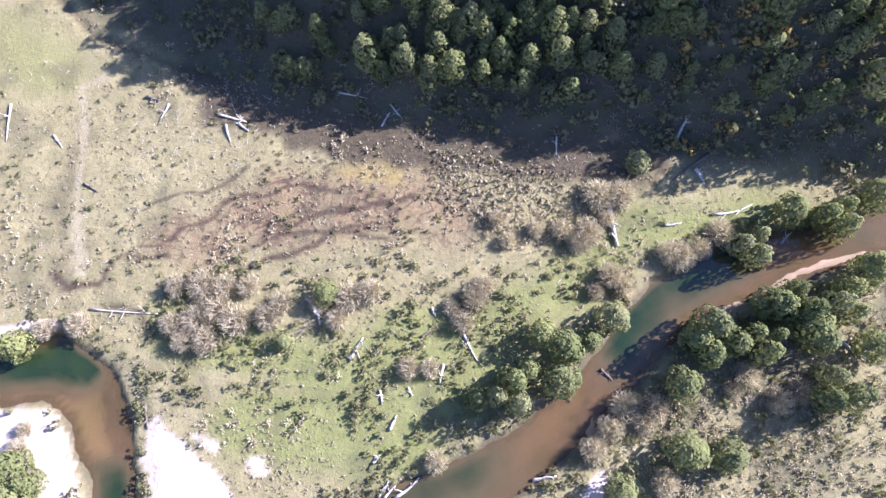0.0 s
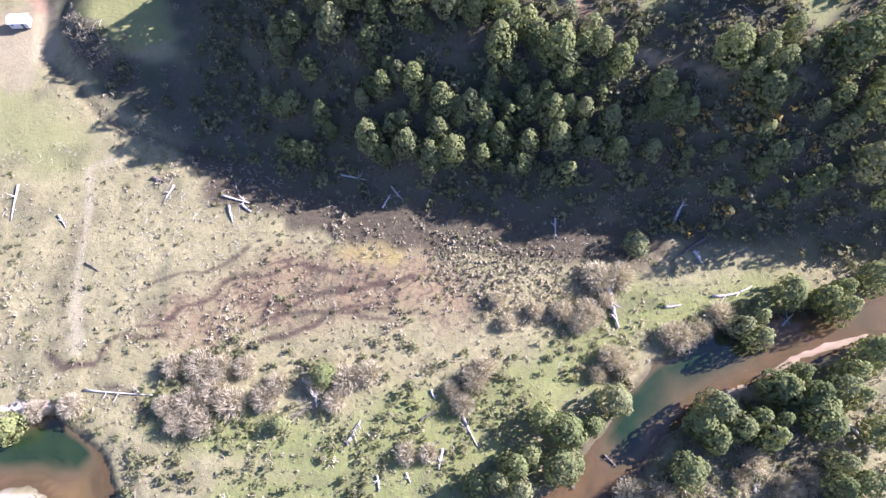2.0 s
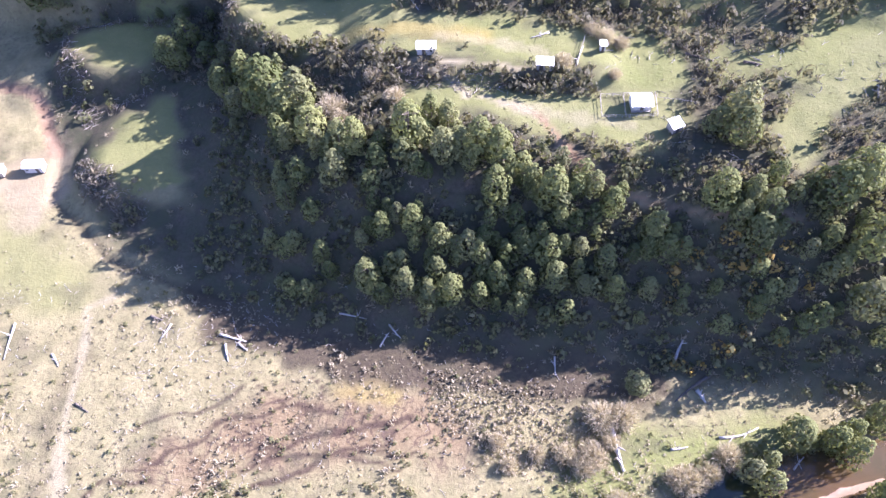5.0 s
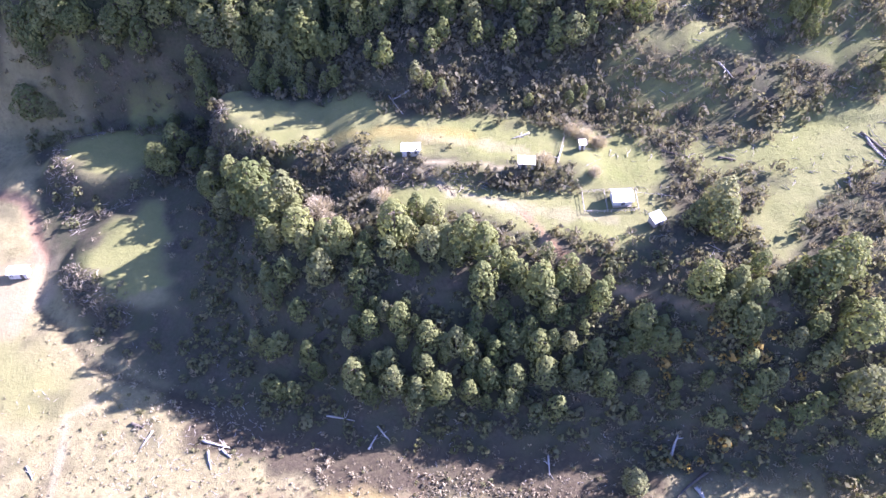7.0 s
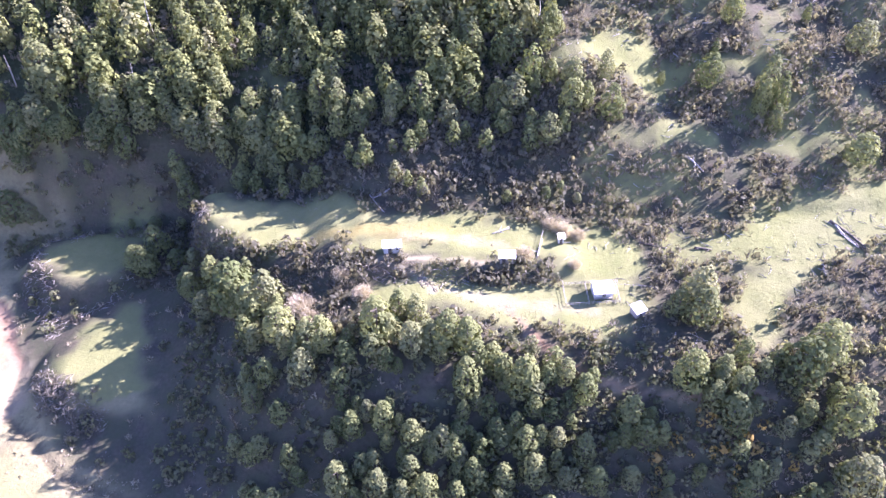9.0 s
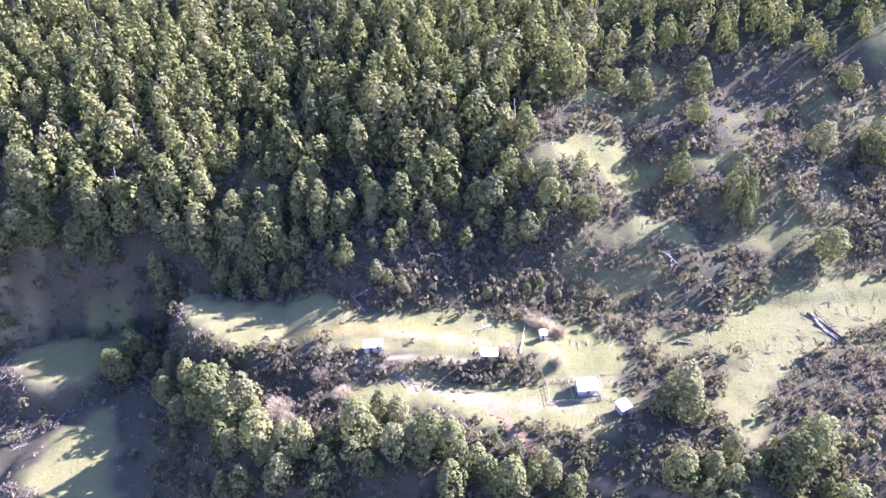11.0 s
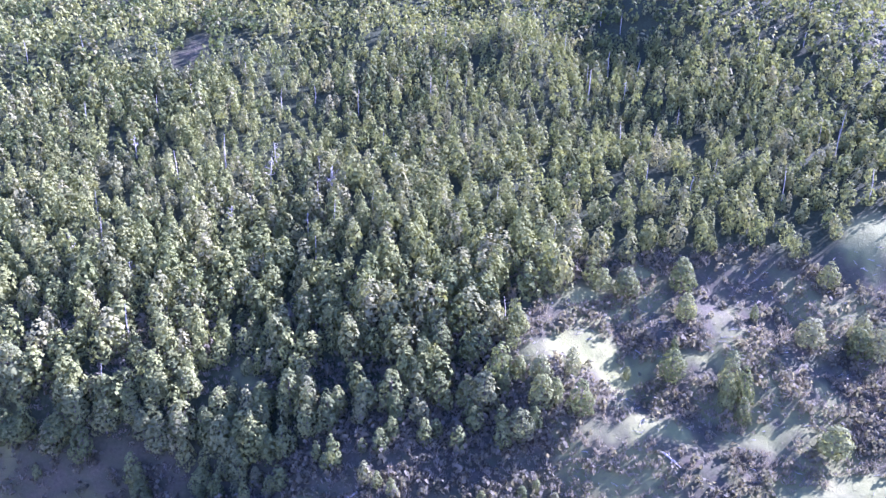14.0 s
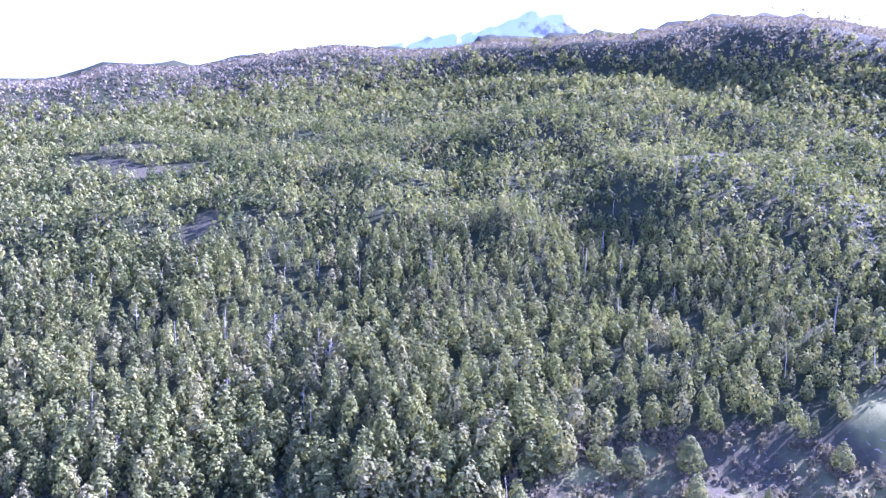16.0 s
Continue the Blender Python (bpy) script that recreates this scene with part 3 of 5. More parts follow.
    lush = np.maximum(lush, np.maximum(0.8 * meadow * (z > 4), 0.9 * lush_hill))
    rust = np.maximum(spot(x, y, PATH[0][2:], 1.5, 3, 0.5, 3), 0.9 * ss(-30, -5, x) * ss(4, 1, r))
    path = np.maximum(path, 0.12 * meadow * (z > 20) * ss(-0.2, 0.7, bumps(x, y, 13, 76)) * (d < 190))
    for name, cols in (("cover", (sand, mud_and_shade * (1 - sand), litter * (1 - sand))), ("growth", (lush, path, rust)), ("damp", (wash, ditch, moss)), ("earth", (np.maximum(0.9 * spot(x, y, RED_TRACK, 0.6, 1, 0.4), 0.22 * np.maximum.reduce([spot(x, y, s, 2.5, 30 + k, 2.5, 6) for k, s in enumerate(BARE)])), np.maximum(meadow, spot(x, y, PASTURE, 3, 9, 3, 7)), ss(-2, 8, y - soft(*EDGE, x, 8)) * (1 - meadow) * (1 - openings(x, y))))):
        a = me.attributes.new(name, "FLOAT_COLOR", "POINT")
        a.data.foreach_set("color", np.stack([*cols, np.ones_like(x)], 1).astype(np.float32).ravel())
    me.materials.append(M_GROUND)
    return tagged(new("ground", me), "uneven valley pasture, mud, sandy banks and hillside soil", "ground", kind="structure")


def fill_mesh(me, verts, quads, smooth=False):
    """Fills a mesh from arrays of places and four-cornered faces."""
    n = quads.shape[1]
    me.vertices.add(len(verts))
    me.vertices.foreach_set("co", np.asarray(verts, np.float32).ravel())
    me.loops.add(quads.size)
    me.loops.foreach_set("vertex_index", np.asarray(quads, np.int32).ravel())
    me.polygons.add(len(quads))
    me.polygons.foreach_set("loop_start", np.arange(0, quads.size, n, dtype=np.int32))
    me.polygons.foreach_set("use_smooth", np.full(len(quads), smooth))
    me.update(calc_edges=True)
    me.validate()


def build_water(name, line, label):
    """The water's surface: a ribbon along the river, wider than its bed, that carries its depth."""
    pts, n = [], 14
    for (ax, ay, aw), (bx, by, bw) in zip(line, line[1:]):
        m = max(2, int(math.hypot(bx - ax, by - ay) / 2))
        pts += [(ax + (bx - ax) * k / m, ay + (by - ay) * k / m, aw + (bw - aw) * k / m) for k in range(m)]
    p = np.array(pts)
    for _ in range(6):
        p[1:-1] = (p[:-2] + 2 * p[1:-1] + p[2:]) / 4
    way = np.gradient(p[:, :2], axis=0)
    side = np.stack([-way[:, 1], way[:, 0]], 1) / np.linalg.norm(way, axis=1)[:, None]
    u = np.linspace(-1, 1, n)
    xy = p[:, None, :2] + side[:, None] * (u[None, :, None] * (p[:, 2] + 2.6)[:, None, None])
    x, y = xy[..., 0].ravel(), xy[..., 1].ravel()
    i = np.arange(len(x)).reshape(len(p), n)
    quads = np.stack([i[:-1, :-1], i[1:, :-1], i[1:, 1:], i[:-1, 1:]], -1).reshape(-1, 4)[:, ::-1]
    me = bpy.data.meshes.new(name)
    fill_mesh(me, np.stack([x, y, np.full_like(x, WATER)], 1), quads, True)
    pool = np.maximum.reduce([ss(11, 2.5, np.hypot((x - px) * sx, y - py)) for px, py, sx in ((48, 30, 0.7), (56, 35, 0.7), (64, 37, 0.8), (42, 24, 0.9), (37, 16, 1.0), (-88, 16, 0.5), (-80, 15, 0.7), (-96, 13, 0.6), (-68.5, -13, 1.5), (-67, -24, 1.2), (8, -12, 0.6), (-4, -16, 0.6), (-20, -22, 0.6), (95, 45, 0.6))])
    across = np.tile(u, len(p))
    pool = 0.35 * pool + ss(0.55, -0.35, across + 0.25 * bumps(x, y, 7, 82)) * ss(30, 42, x) * ss(76, 66, x) + 0.55 * ss(0.7, -0.6, across) * ss(24, 8, x) * ss(-40, -20, x) + ss(5, 13, y + 1.5 * bumps(x, y, 6, 83)) * ss(-71, -76, x) * ss(-135, -115, x) + 0.8 * ss(0.75, 0.15, np.abs(across)) * ss(-4, -10, y) * ss(-50, -60, x)
    deep = np.clip(pool * (0.85 + 0.25 * bumps(x, y, 6, 81)), 0, 1) * ss(0.3, -2.2, river(x, y))
    a = me.attributes.new("depth", "FLOAT_COLOR", "POINT")
    a.data.foreach_set("color", np.repeat(deep.astype(np.float32)[:, None], 4, 1).ravel())
    me.materials.append(M_WATER)
    return tagged(new(name, me), label, "river", kind="structure")


PEAK = ([-4, 1.6, 4.7, 8.2, 10.4, 12.1, 14.7, 16.5, 20, 24], [9.0, 10.7, 11.5, 11.9, 12.6, 13.35, 13.1, 12.1, 11.0, 9.5])


def build_peak():
    """A snowy rock summit that shows behind the wooded ridge."""
    az, far = np.meshgrid(np.radians(np.arange(-4, 24, 0.12)), np.linspace(1750, 2900, 60))
    x, y = (far * np.sin(az)).ravel(), (far * np.cos(az)).ravel()
    k = 1 - np.abs(far.ravel() - 2350) / 620
    crest = EYE[2] + 2350 * np.tan(np.radians(np.interp(np.degrees(az.ravel()), *PEAK) + 0.15 * bumps(np.degrees(az.ravel()), 0 * x, 0.7, 12)))
    crag = np.abs(bumps(x, y, 130, 121)) * 60 + np.abs(bumps(x, y, 55, 122)) * 28 + 9 * bumps(x, y, 22, 123)
    z = crest * (0.25 + 0.75 * k) - crag * ss(1.0, 0.86, k)
    n = az.shape[1]
    i = np.arange(az.size).reshape(-1, n)
    quads = np.stack([i[:-1, :-1], i[:-1, 1:], i[1:, 1:], i[1:, :-1]], -1).reshape(-1, 4)
    me = bpy.data.meshes.new("snowy_peak")
    fill_mesh(me, np.stack([x, y, z], 1), quads, True)
    me.materials.append(M_PEAK)
    return tagged(new("snowy_peak", me), "distant rocky summit streaked with snow", "mountain", kind="structure")


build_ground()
build_peak()
build_water("water", RIVER_EAST, "shallow reddish-brown river with a green pool, between wooded banks")
build_water("water", RIVER_WEST, "deep green river bend with brown shallows along white sand")

# ---- growing things ----
def unit(v):
    return v / np.maximum(np.linalg.norm(v, axis=-1, keepdims=True), 1e-9)


def leaf_faces(rng, at, out, size, longer=1.0, lift=0.35):
    """Bent four-cornered leaf sprays at the places given, facing roughly outwards."""
    n = len(at)
    nor = unit(out + rng.normal(0, 0.38, (n, 3)) + [0, 0, lift])
    a = unit(np.cross(nor, rng.normal(0, 1, (n, 3))))
    b = np.cross(nor, a)
    s = size * rng.uniform(0.6, 1.35, (n, 1))
    j = rng.uniform(0.55, 1.25, (4, n, 1))
    droop = nor * s * rng.uniform(-0.35, 0.1, (n, 1))
    v = np.stack([at + a * s * j[0] * longer, at + b * s * j[1] + droop, at - a * s * j[2] * longer, at - b * s * j[3] + droop], 1)
    face = unit(np.cross(v[:, 2] - v[:, 0], v[:, 3] - v[:, 1]))
    return v.reshape(-1, 3), np.repeat(unit(0.92 * out + 0.08 * face * np.sign((face * out).sum(1))[:, None]), 4, 0)


def crown_points(rng, n, wide, low, high, lumps, cone):
    """Places and outward ways on an egg-shaped crown of many small clumps, broader below its middle."""
    tall, r = high - low, wide / 2
    ang, up = rng.uniform(0, 6.283) + np.arange(lumps) * 2.39996, (np.arange(lumps) + 0.5) / lumps
    up = np.clip(0.06 + 0.9 * up + rng.normal(0, 0.03, lumps), 0.04, 0.97)
    lean = 1 + 0.18 * np.cos(ang - rng.uniform(0, 6.283)) + 0.12 * np.cos(2 * ang + rng.uniform(0, 6.283))
    girth = np.sin(np.pi * np.clip(up, 0, 1) ** (0.62 + 0.25 * (1 - cone))) ** 0.62 * (1 - 0.55 * cone * up)
    reach = r * girth * lean * rng.uniform(0.62, 0.92, lumps)
    c = np.stack([np.cos(ang) * reach, np.sin(ang) * reach, low + up * tall], 1)
    lr = r * (0.20 + 0.24 * girth) * rng.uniform(0.75, 1.2, lumps) * (30 / lumps) ** 0.3
    k = rng.choice(lumps, n, p=lr ** 2 / (lr ** 2).sum())
    hub = np.stack([0.35 * c[:, 0], 0.35 * c[:, 1], low + (0.18 + 0.62 * up) * tall], 1)
    axis = unit(c - hub)
    d = unit(rng.normal(0, 1, (n, 3)) + 0.9 * axis[k] + [0, 0, 0.15])
    p = c[k] + d * (lr[k] * rng.uniform(0.86, 1.08, n))[:, None]
    out = unit(0.55 * d + axis[k])
    keep = np.ones(n, bool)
    for q in range(lumps):
        keep &= np.linalg.norm(p - c[q], axis=1) > lr[q] * 0.55
    return p[keep], out[keep]


def ring_tube(path, radii, sides=6, wob=None):
    """A tapered tube along a path: places and faces."""
    path = np.asarray(path, float)
    way = unit(np.gradient(path, axis=0))
    ref = np.where(np.abs(way[:, 2:]) < 0.9, [[0, 0, 1.0]], [[1.0, 0, 0]])
    a = unit(np.cross(way, ref))
    b = np.cross(way, a)
    th = np.arange(sides) * 6.283 / sides
    rr = np.asarray(radii)[:, None] * (1 if wob is None else wob)
    v = path[:, None] + (a[:, None] * np.cos(th)[None, :, None] + b[:, None] * np.sin(th)[None, :, None]) * rr[..., None]
    n = len(path)
    i = np.arange(n * sides).reshape(n, sides)
    j = np.roll(i, -1, 1)
    q = np.stack([i[:-1], j[:-1], j[1:], i[1:]], -1).reshape(-1, 4)
    v = v.reshape(-1, 3)
    caps = []
    for row in (i[0][::-1], i[-1]):
        for k in range(1, sides - 2, 2):
            caps.append((row[0], row[k], row[k + 1], row[k + 2]))
    return v, np.concatenate([q, np.array(caps)])


def join(parts):
    vs, qs, n = [], [], 0
    for v, q in parts:
        vs.append(v)
        qs.append(q + n)
        n += len(v)
    return np.concatenate(vs), np.concatenate(qs)


def quads_of(n):
    return np.arange(n * 4).reshape(-1, 4)


def mesh_of(name, v, q, mat, smooth=False, tint=None, ways=None):
    me = bpy.data.meshes.new(name)
    fill_mesh(me, v, q, smooth)
    if ways is not None:
        me.attributes.new("custom_normal", "FLOAT_VECTOR", "POINT").data.foreach_set("vector", np.asarray(ways, np.float32).ravel())
    if tint is not None:
        a = me.attributes.new("tint", "FLOAT_COLOR", "POINT")
        a.data.foreach_set("color", np.repeat(np.asarray(tint, np.float32)[:, None], 4, 1).ravel())
    me.materials.append(mat)
    return me


def trunk_arrays(rng, high, low, thick, limbs, wide):
    """A tapered trunk with limbs that reach into the crown."""
    bend = rng.normal(0, 0.03, (6, 2)).cumsum(0) * high * 0.3
    k = np.linspace(0, 0.86, 6)
    path = np.column_stack([bend[:, 0], bend[:, 1], k * high - 0.3 * (k == 0)])
    parts = [ring_tube(path, thick * (1.15 - k * 0.95), 7)]
    for _ in range(limbs):
        at = rng.uniform(0.35, 0.75)
        base = np.array([np.interp(at, k, path[:, i]) for i in range(3)])
        a = rng.uniform(0, 6.283)
        tip = base + np.array([math.cos(a) * wide * 0.36, math.sin(a) * wide * 0.36, high * rng.uniform(0.08, 0.2)])
        mid = (base + tip) / 2 + [0, 0, -0.03 * high]
        parts.append(ring_tube([base, mid, tip], thick * np.array([0.45, 0.3, 0.1]), 5))
    return join(parts)


def tree_kind(seed, name, label, mat, wide=7.0, high=10.0, low=1.2, sprays=900, size=0.42, lumps=11, cone=0.25, group="trees"):
    """One tree at the origin: trunk with limbs, and a crown of leaf sprays with gaps."""
    rng = np.random.default_rng(seed)
    ob = tagged(new(name), label, "tree", group)
    p, out = crown_points(rng, sprays, wide, low, high, lumps, cone)
    v, ways = leaf_faces(rng, p, out, size)
    for n, me in (("trunk", mesh_of("trunk", *trunk_arrays(rng, high, low, 0.028 * high, 6, wide), M_BARK, True)),
                  ("crown", mesh_of("crown", v, quads_of(len(p)), mat, False, np.full(len(v), rng.uniform()), ways))):
        part_ob = new(n, me)
        part_ob.parent = ob
    return ob


def ground_z(x, y):
    return float(land(np.array([x]), np.array([y]))[0])


def plant(kinds, rows, base_high, base_wide, rng):
    """Copies of the kinds at rows of x, y, height, width."""
    for x, y, h, w in rows:
        k = kinds[rng.integers(len(kinds))]
        s = pose(x, y, ground_z(x, y) - 0.15, 0, 0, rng.uniform(0, 360))
        c = copy_thing(k, s)
        c.scale = (w / base_wide, w / base_wide, h / base_high)


def stow(kinds):
    """Takes the patterns themselves away once their copies stand."""
    for k in kinds:
        for o in (*k.children_recursive, k):
            bpy.data.objects.remove(o)


def scatter_mesh(name, label, category, mat, shapes, x, y, scale_xy, scale_z, rng, sink=0.15, tilt=0.0, group=""):
    """One mesh of many copies of the shapes (arrays of four-cornered sprays), each turned and scaled: growth that nobody could count."""
    z = land(x, y) - sink
    vs, ts, ns = [], [], []
    pick = rng.integers(len(shapes), size=len(x))
    turn = rng.uniform(0, 6.283, len(x))
    tone = np.clip(0.5 + 0.55 * bumps(x, y, 24, 113) + rng.uniform(-0.45, 0.45, len(x)), 0, 0.999)
    for k, shape in enumerate(shapes):
        i = np.where(pick == k)[0]
        c, s = np.cos(turn[i])[:, None], np.sin(turn[i])[:, None]
        sx = scale_xy[i][:, None]
        px = (shape[None, :, 0] * c - shape[None, :, 1] * s) * sx + x[i][:, None]
        py = (shape[None, :, 0] * s + shape[None, :, 1] * c) * sx + y[i][:, None]
        pz = shape[None, :, 2] * scale_z[i][:, None] + z[i][:, None]
        vs.append(np.stack([px, py, pz], -1).reshape(-1, 3))
        ts.append(np.repeat(tone[i], len(shape)))
        if shape.shape[1] > 3:
            ns.append(np.stack([shape[None, :, 3] * c - shape[None, :, 4] * s, shape[None, :, 3] * s + shape[None, :, 4] * c, shape[None, :, 5] + 0 * c], -1).reshape(-1, 3))
    v = np.concatenate(vs)
    me = mesh_of(name, v, quads_of(len(v) // 4), mat, False, np.concatenate(ts), np.concatenate(ns) if ns else None)
    return tagged(new(name, me), label, category, group, kind="stuff")


def spray_shape(seed, sprays, wide, high, low, size, lumps, cone, stem=True):
    rng = np.random.default_rng(seed)
    p, out = crown_points(rng, sprays, wide, low, high, lumps, cone)
    v = np.concatenate(leaf_faces(rng, p, out, size), 1)
    if stem:
        for a in (0.0, 1.57):
            d = np.array([math.cos(a), math.sin(a), 0]) * 0.014 * high
            side = [-math.sin(a), math.cos(a), 0]
            v = np.concatenate([v, [[*(d + [0, 0, -0.4]), *side], [*(d * 0.4 + [0, 0, 0.7 * high]), *side], [*(-d * 0.4 + [0, 0, 0.7 * high]), *side], [*(-d + [0, 0, -0.4]), *side]]])
    return v


def jitter(x0, x1, y0, y1, step, rng, turn=0.6):
    """Uneven places over a box, from a turned grid."""
    h = 0.72 * math.hypot(x1 - x0, y1 - y0)
    gx, gy = (a.ravel() for a in np.meshgrid(np.arange(-h, h, step), np.arange(-h, h, step)))
    x = (x0 + x1) / 2 + gx * math.cos(turn) - gy * math.sin(turn)
    y = (y0 + y1) / 2 + gx * math.sin(turn) + gy * math.cos(turn)
    ok = (x > x0) & (x < x1) & (y > y0) & (y < y1)
    x, y = x[ok], y[ok]
    return x + rng.uniform(-0.48, 0.48, len(x)) * step, y + rng.uniform(-0.48, 0.48, len(x)) * step


def open_ground(x, y):
    """How much of each place is meadow, path or yard."""
    m = np.maximum.reduce([spot(x, y, s, 1.2, 5 + k, 1.8, 6) for k, s in enumerate(MEADOWS)])
    p = np.maximum.reduce([spot(x, y, s, 0.8, k, 0.5, 3) for k, s in enumerate(PATH + BARE + [RED_TRACK])])
    return np.maximum(m, p)


BLUFF_TREES_A = [(-61.4, 143.7, 7.8, 4.7), (-52.7, 139.0, 11.5, 7.3), (-44.8, 128.1, 16.1, 10.5), (-42.2, 124.7, 11.9, 7.6), (-35.6, 123.4, 12.8, 8.2), (-32.4, 120.8, 6.7, 4.0), (-53.0, 128.9, 9.9, 6.2), (-54.1, 124.1, 4.7, 2.6), (-37.5, 112.9, 7.3, 4.4), (-31.4, 113.1, 11.1, 7.0), (-29.2, 108.5, 8.6, 5.3), (-23.5, 106.2, 10.6, 6.7), (-20.3, 107.5, 10.6, 6.7), (-24.7, 101.1, 11.1, 7.1), (-14.7, 106.1, 6.2, 3.6), (-8.0, 108.3, 12.7, 8.1), (-5.0, 107.3, 8.3, 5.1), (-2.6, 114.0, 8.5, 5.2), (1.3, 111.1, 9.5, 5.9), (-5.6, 100.3, 7.1, 4.2), (-3.1, 99.5, 5.0, 2.8), (0.1, 103.1, 10.2, 6.4), (4.4, 103.9, 9.2, 5.7), (8.1, 104.4, 11.3, 7.2)]
BLUFF_TREES_B = [(12.4, 102.8, 11.3, 7.1), (6.3, 101.0, 7.1, 4.2), (11.9, 95.3, 11.5, 7.3), (14.3, 99.0, 10.1, 6.3), (18.9, 97.3, 7.1, 4.2), (14.1, 92.7, 6.1, 3.5), (11.0, 91.3, 6.1, 3.5), (-37.1, 99.6, 8.4, 5.2), (-12.6, 93.9, 5.1, 2.9), (-10.1, 92.1, 6.7, 4.0), (-6.8, 90.1, 9.5, 5.9), (-5.4, 92.8, 5.0, 2.8), (-13.9, 90.0, 8.8, 5.5), (-16.6, 90.9, 6.2, 3.6), (-3.4, 89.8, 5.0, 2.8), (-18.8, 88.9, 6.2, 3.6), (-0.5, 86.6, 9.5, 5.9), (3.1, 85.7, 7.1, 4.2), (5.9, 86.0, 8.7, 5.4), (8.5, 85.0, 8.1, 5.0), (10.2, 84.1, 6.1, 3.6), (-6.3, 86.7, 5.5, 3.1), (-9.3, 84.1, 6.8, 4.0), (-11.6, 83.1, 5.1, 2.9)]
BLUFF_TREES_C = [(-3.0, 84.4, 5.1, 2.8), (-1.1, 81.7, 8.1, 5.0), (3.2, 83.8, 5.5, 3.1), (-28.3, 87.4, 7.0, 4.1), (-26.3, 83.5, 6.5, 3.8), (12.5, 87.9, 5.1, 2.8), (14.4, 86.4, 6.1, 3.6), (18.1, 87.7, 8.2, 5.0), (20.8, 87.1, 6.1, 3.6), (24.4, 84.9, 10.2, 6.4), (22.5, 88.5, 7.1, 4.3), (27.7, 85.8, 7.2, 4.3), (24.8, 94.4, 12.1, 7.8), (20.8, 95.4, 6.1, 3.5), (26.7, 90.6, 7.1, 4.3), (31.4, 85.0, 7.2, 4.3), (31.1, 81.8, 6.2, 3.6), (37.0, 82.4, 8.9, 5.5), (34.2, 95.3, 8.1, 5.0), (37.9, 91.9, 8.8, 5.4), (39.9, 94.1, 6.1, 3.6), (47.3, 86.6, 10.9, 6.9), (52.1, 86.9, 5.6, 3.2), (50.3, 83.6, 9.4, 5.8)]
BLUFF_TREES_D = [(43.3, 83.6, 6.2, 3.6), (46.2, 84.2, 7.2, 4.4), (54.0, 83.6, 7.3, 4.4), (60.4, 91.4, 11.8, 7.6), (67.2, 91.1, 8.4, 5.1), (66.8, 89.8, 7.3, 4.4), (70.5, 88.1, 9.4, 5.9), (64.8, 87.1, 8.3, 5.1), (68.1, 83.6, 11.1, 7.0), (69.5, 82.4, 7.3, 4.4), (67.1, 110.1, 13.4, 8.7), (66.6, 105.4, 11.7, 7.4), (62.5, 108.8, 8.7, 5.4), (72.5, 94.4, 7.4, 4.5), (54.4, 74.0, 5.7, 3.3), (69.7, 72.0, 7.5, 4.5), (88.8, 92.6, 13.3, 8.6), (84.0, 89.9, 13.1, 8.4), (91.9, 81.3, 13.3, 8.6), (92.4, 71.0, 13.4, 8.7), (88.2, 80.1, 6.5, 3.9), (90.9, 73.3, 6.6, 3.9), (90.9, 86.3, 5.4, 3.1), (84.1, 82.9, 7.6, 4.6)]
BLUFF_TREES_E = [(79.9, 81.3, 6.4, 3.8), (76.2, 74.9, 6.4, 3.8), (61.4, 76.4, 5.7, 3.3), (19.1, 79.6, 9.3, 5.8), (25.9, 79.9, 10.3, 6.5), (32.4, 78.5, 7.2, 4.3), (12.5, 80.7, 9.3, 5.8), (-8.2, 79.4, 10.3, 6.5), (-17.4, 81.7, 10.4, 6.6), (2.2, 77.8, 10.2, 6.4), (-3.0, 77.4, 8.2, 5.0), (-13.6, 78.4, 7.3, 4.4), (8.7, 77.5, 8.2, 5.0), (39.3, 77.4, 8.3, 5.1), (47.0, 77.5, 7.3, 4.4)]
EDGE_TREES_A = [(-75.5, 152.3, 9.7, 6.5), (-61.0, 151.0, 7.1, 4.6), (-62.1, 142.0, 7.1, 4.6), (-56.3, 132.4, 5.5, 3.4), (-46.9, 131.0, 10.4, 7.0), (-42.1, 173.8, 7.7, 5.0), (-39.0, 174.9, 9.9, 6.7), (-117.6, 177.6, 7.7, 5.0), (-104.0, 194.7, 16.5, 11.4), (-85.6, 187.4, 13.1, 8.9)]
EDGE_TREES_B = [(-77.2, 189.0, 11.7, 6.9), (-48.5, 183.1, 10.1, 5.9), (-88.7, 189.8, 12.0, 7.0), (-101.7, 192.6, 12.4, 7.3), (5.9, 173.1, 9.5, 5.5), (18.6, 176.7, 10.7, 6.2), (-9.9, 178.0, 9.6, 5.6), (-3.6, 173.8, 8.4, 4.8)]
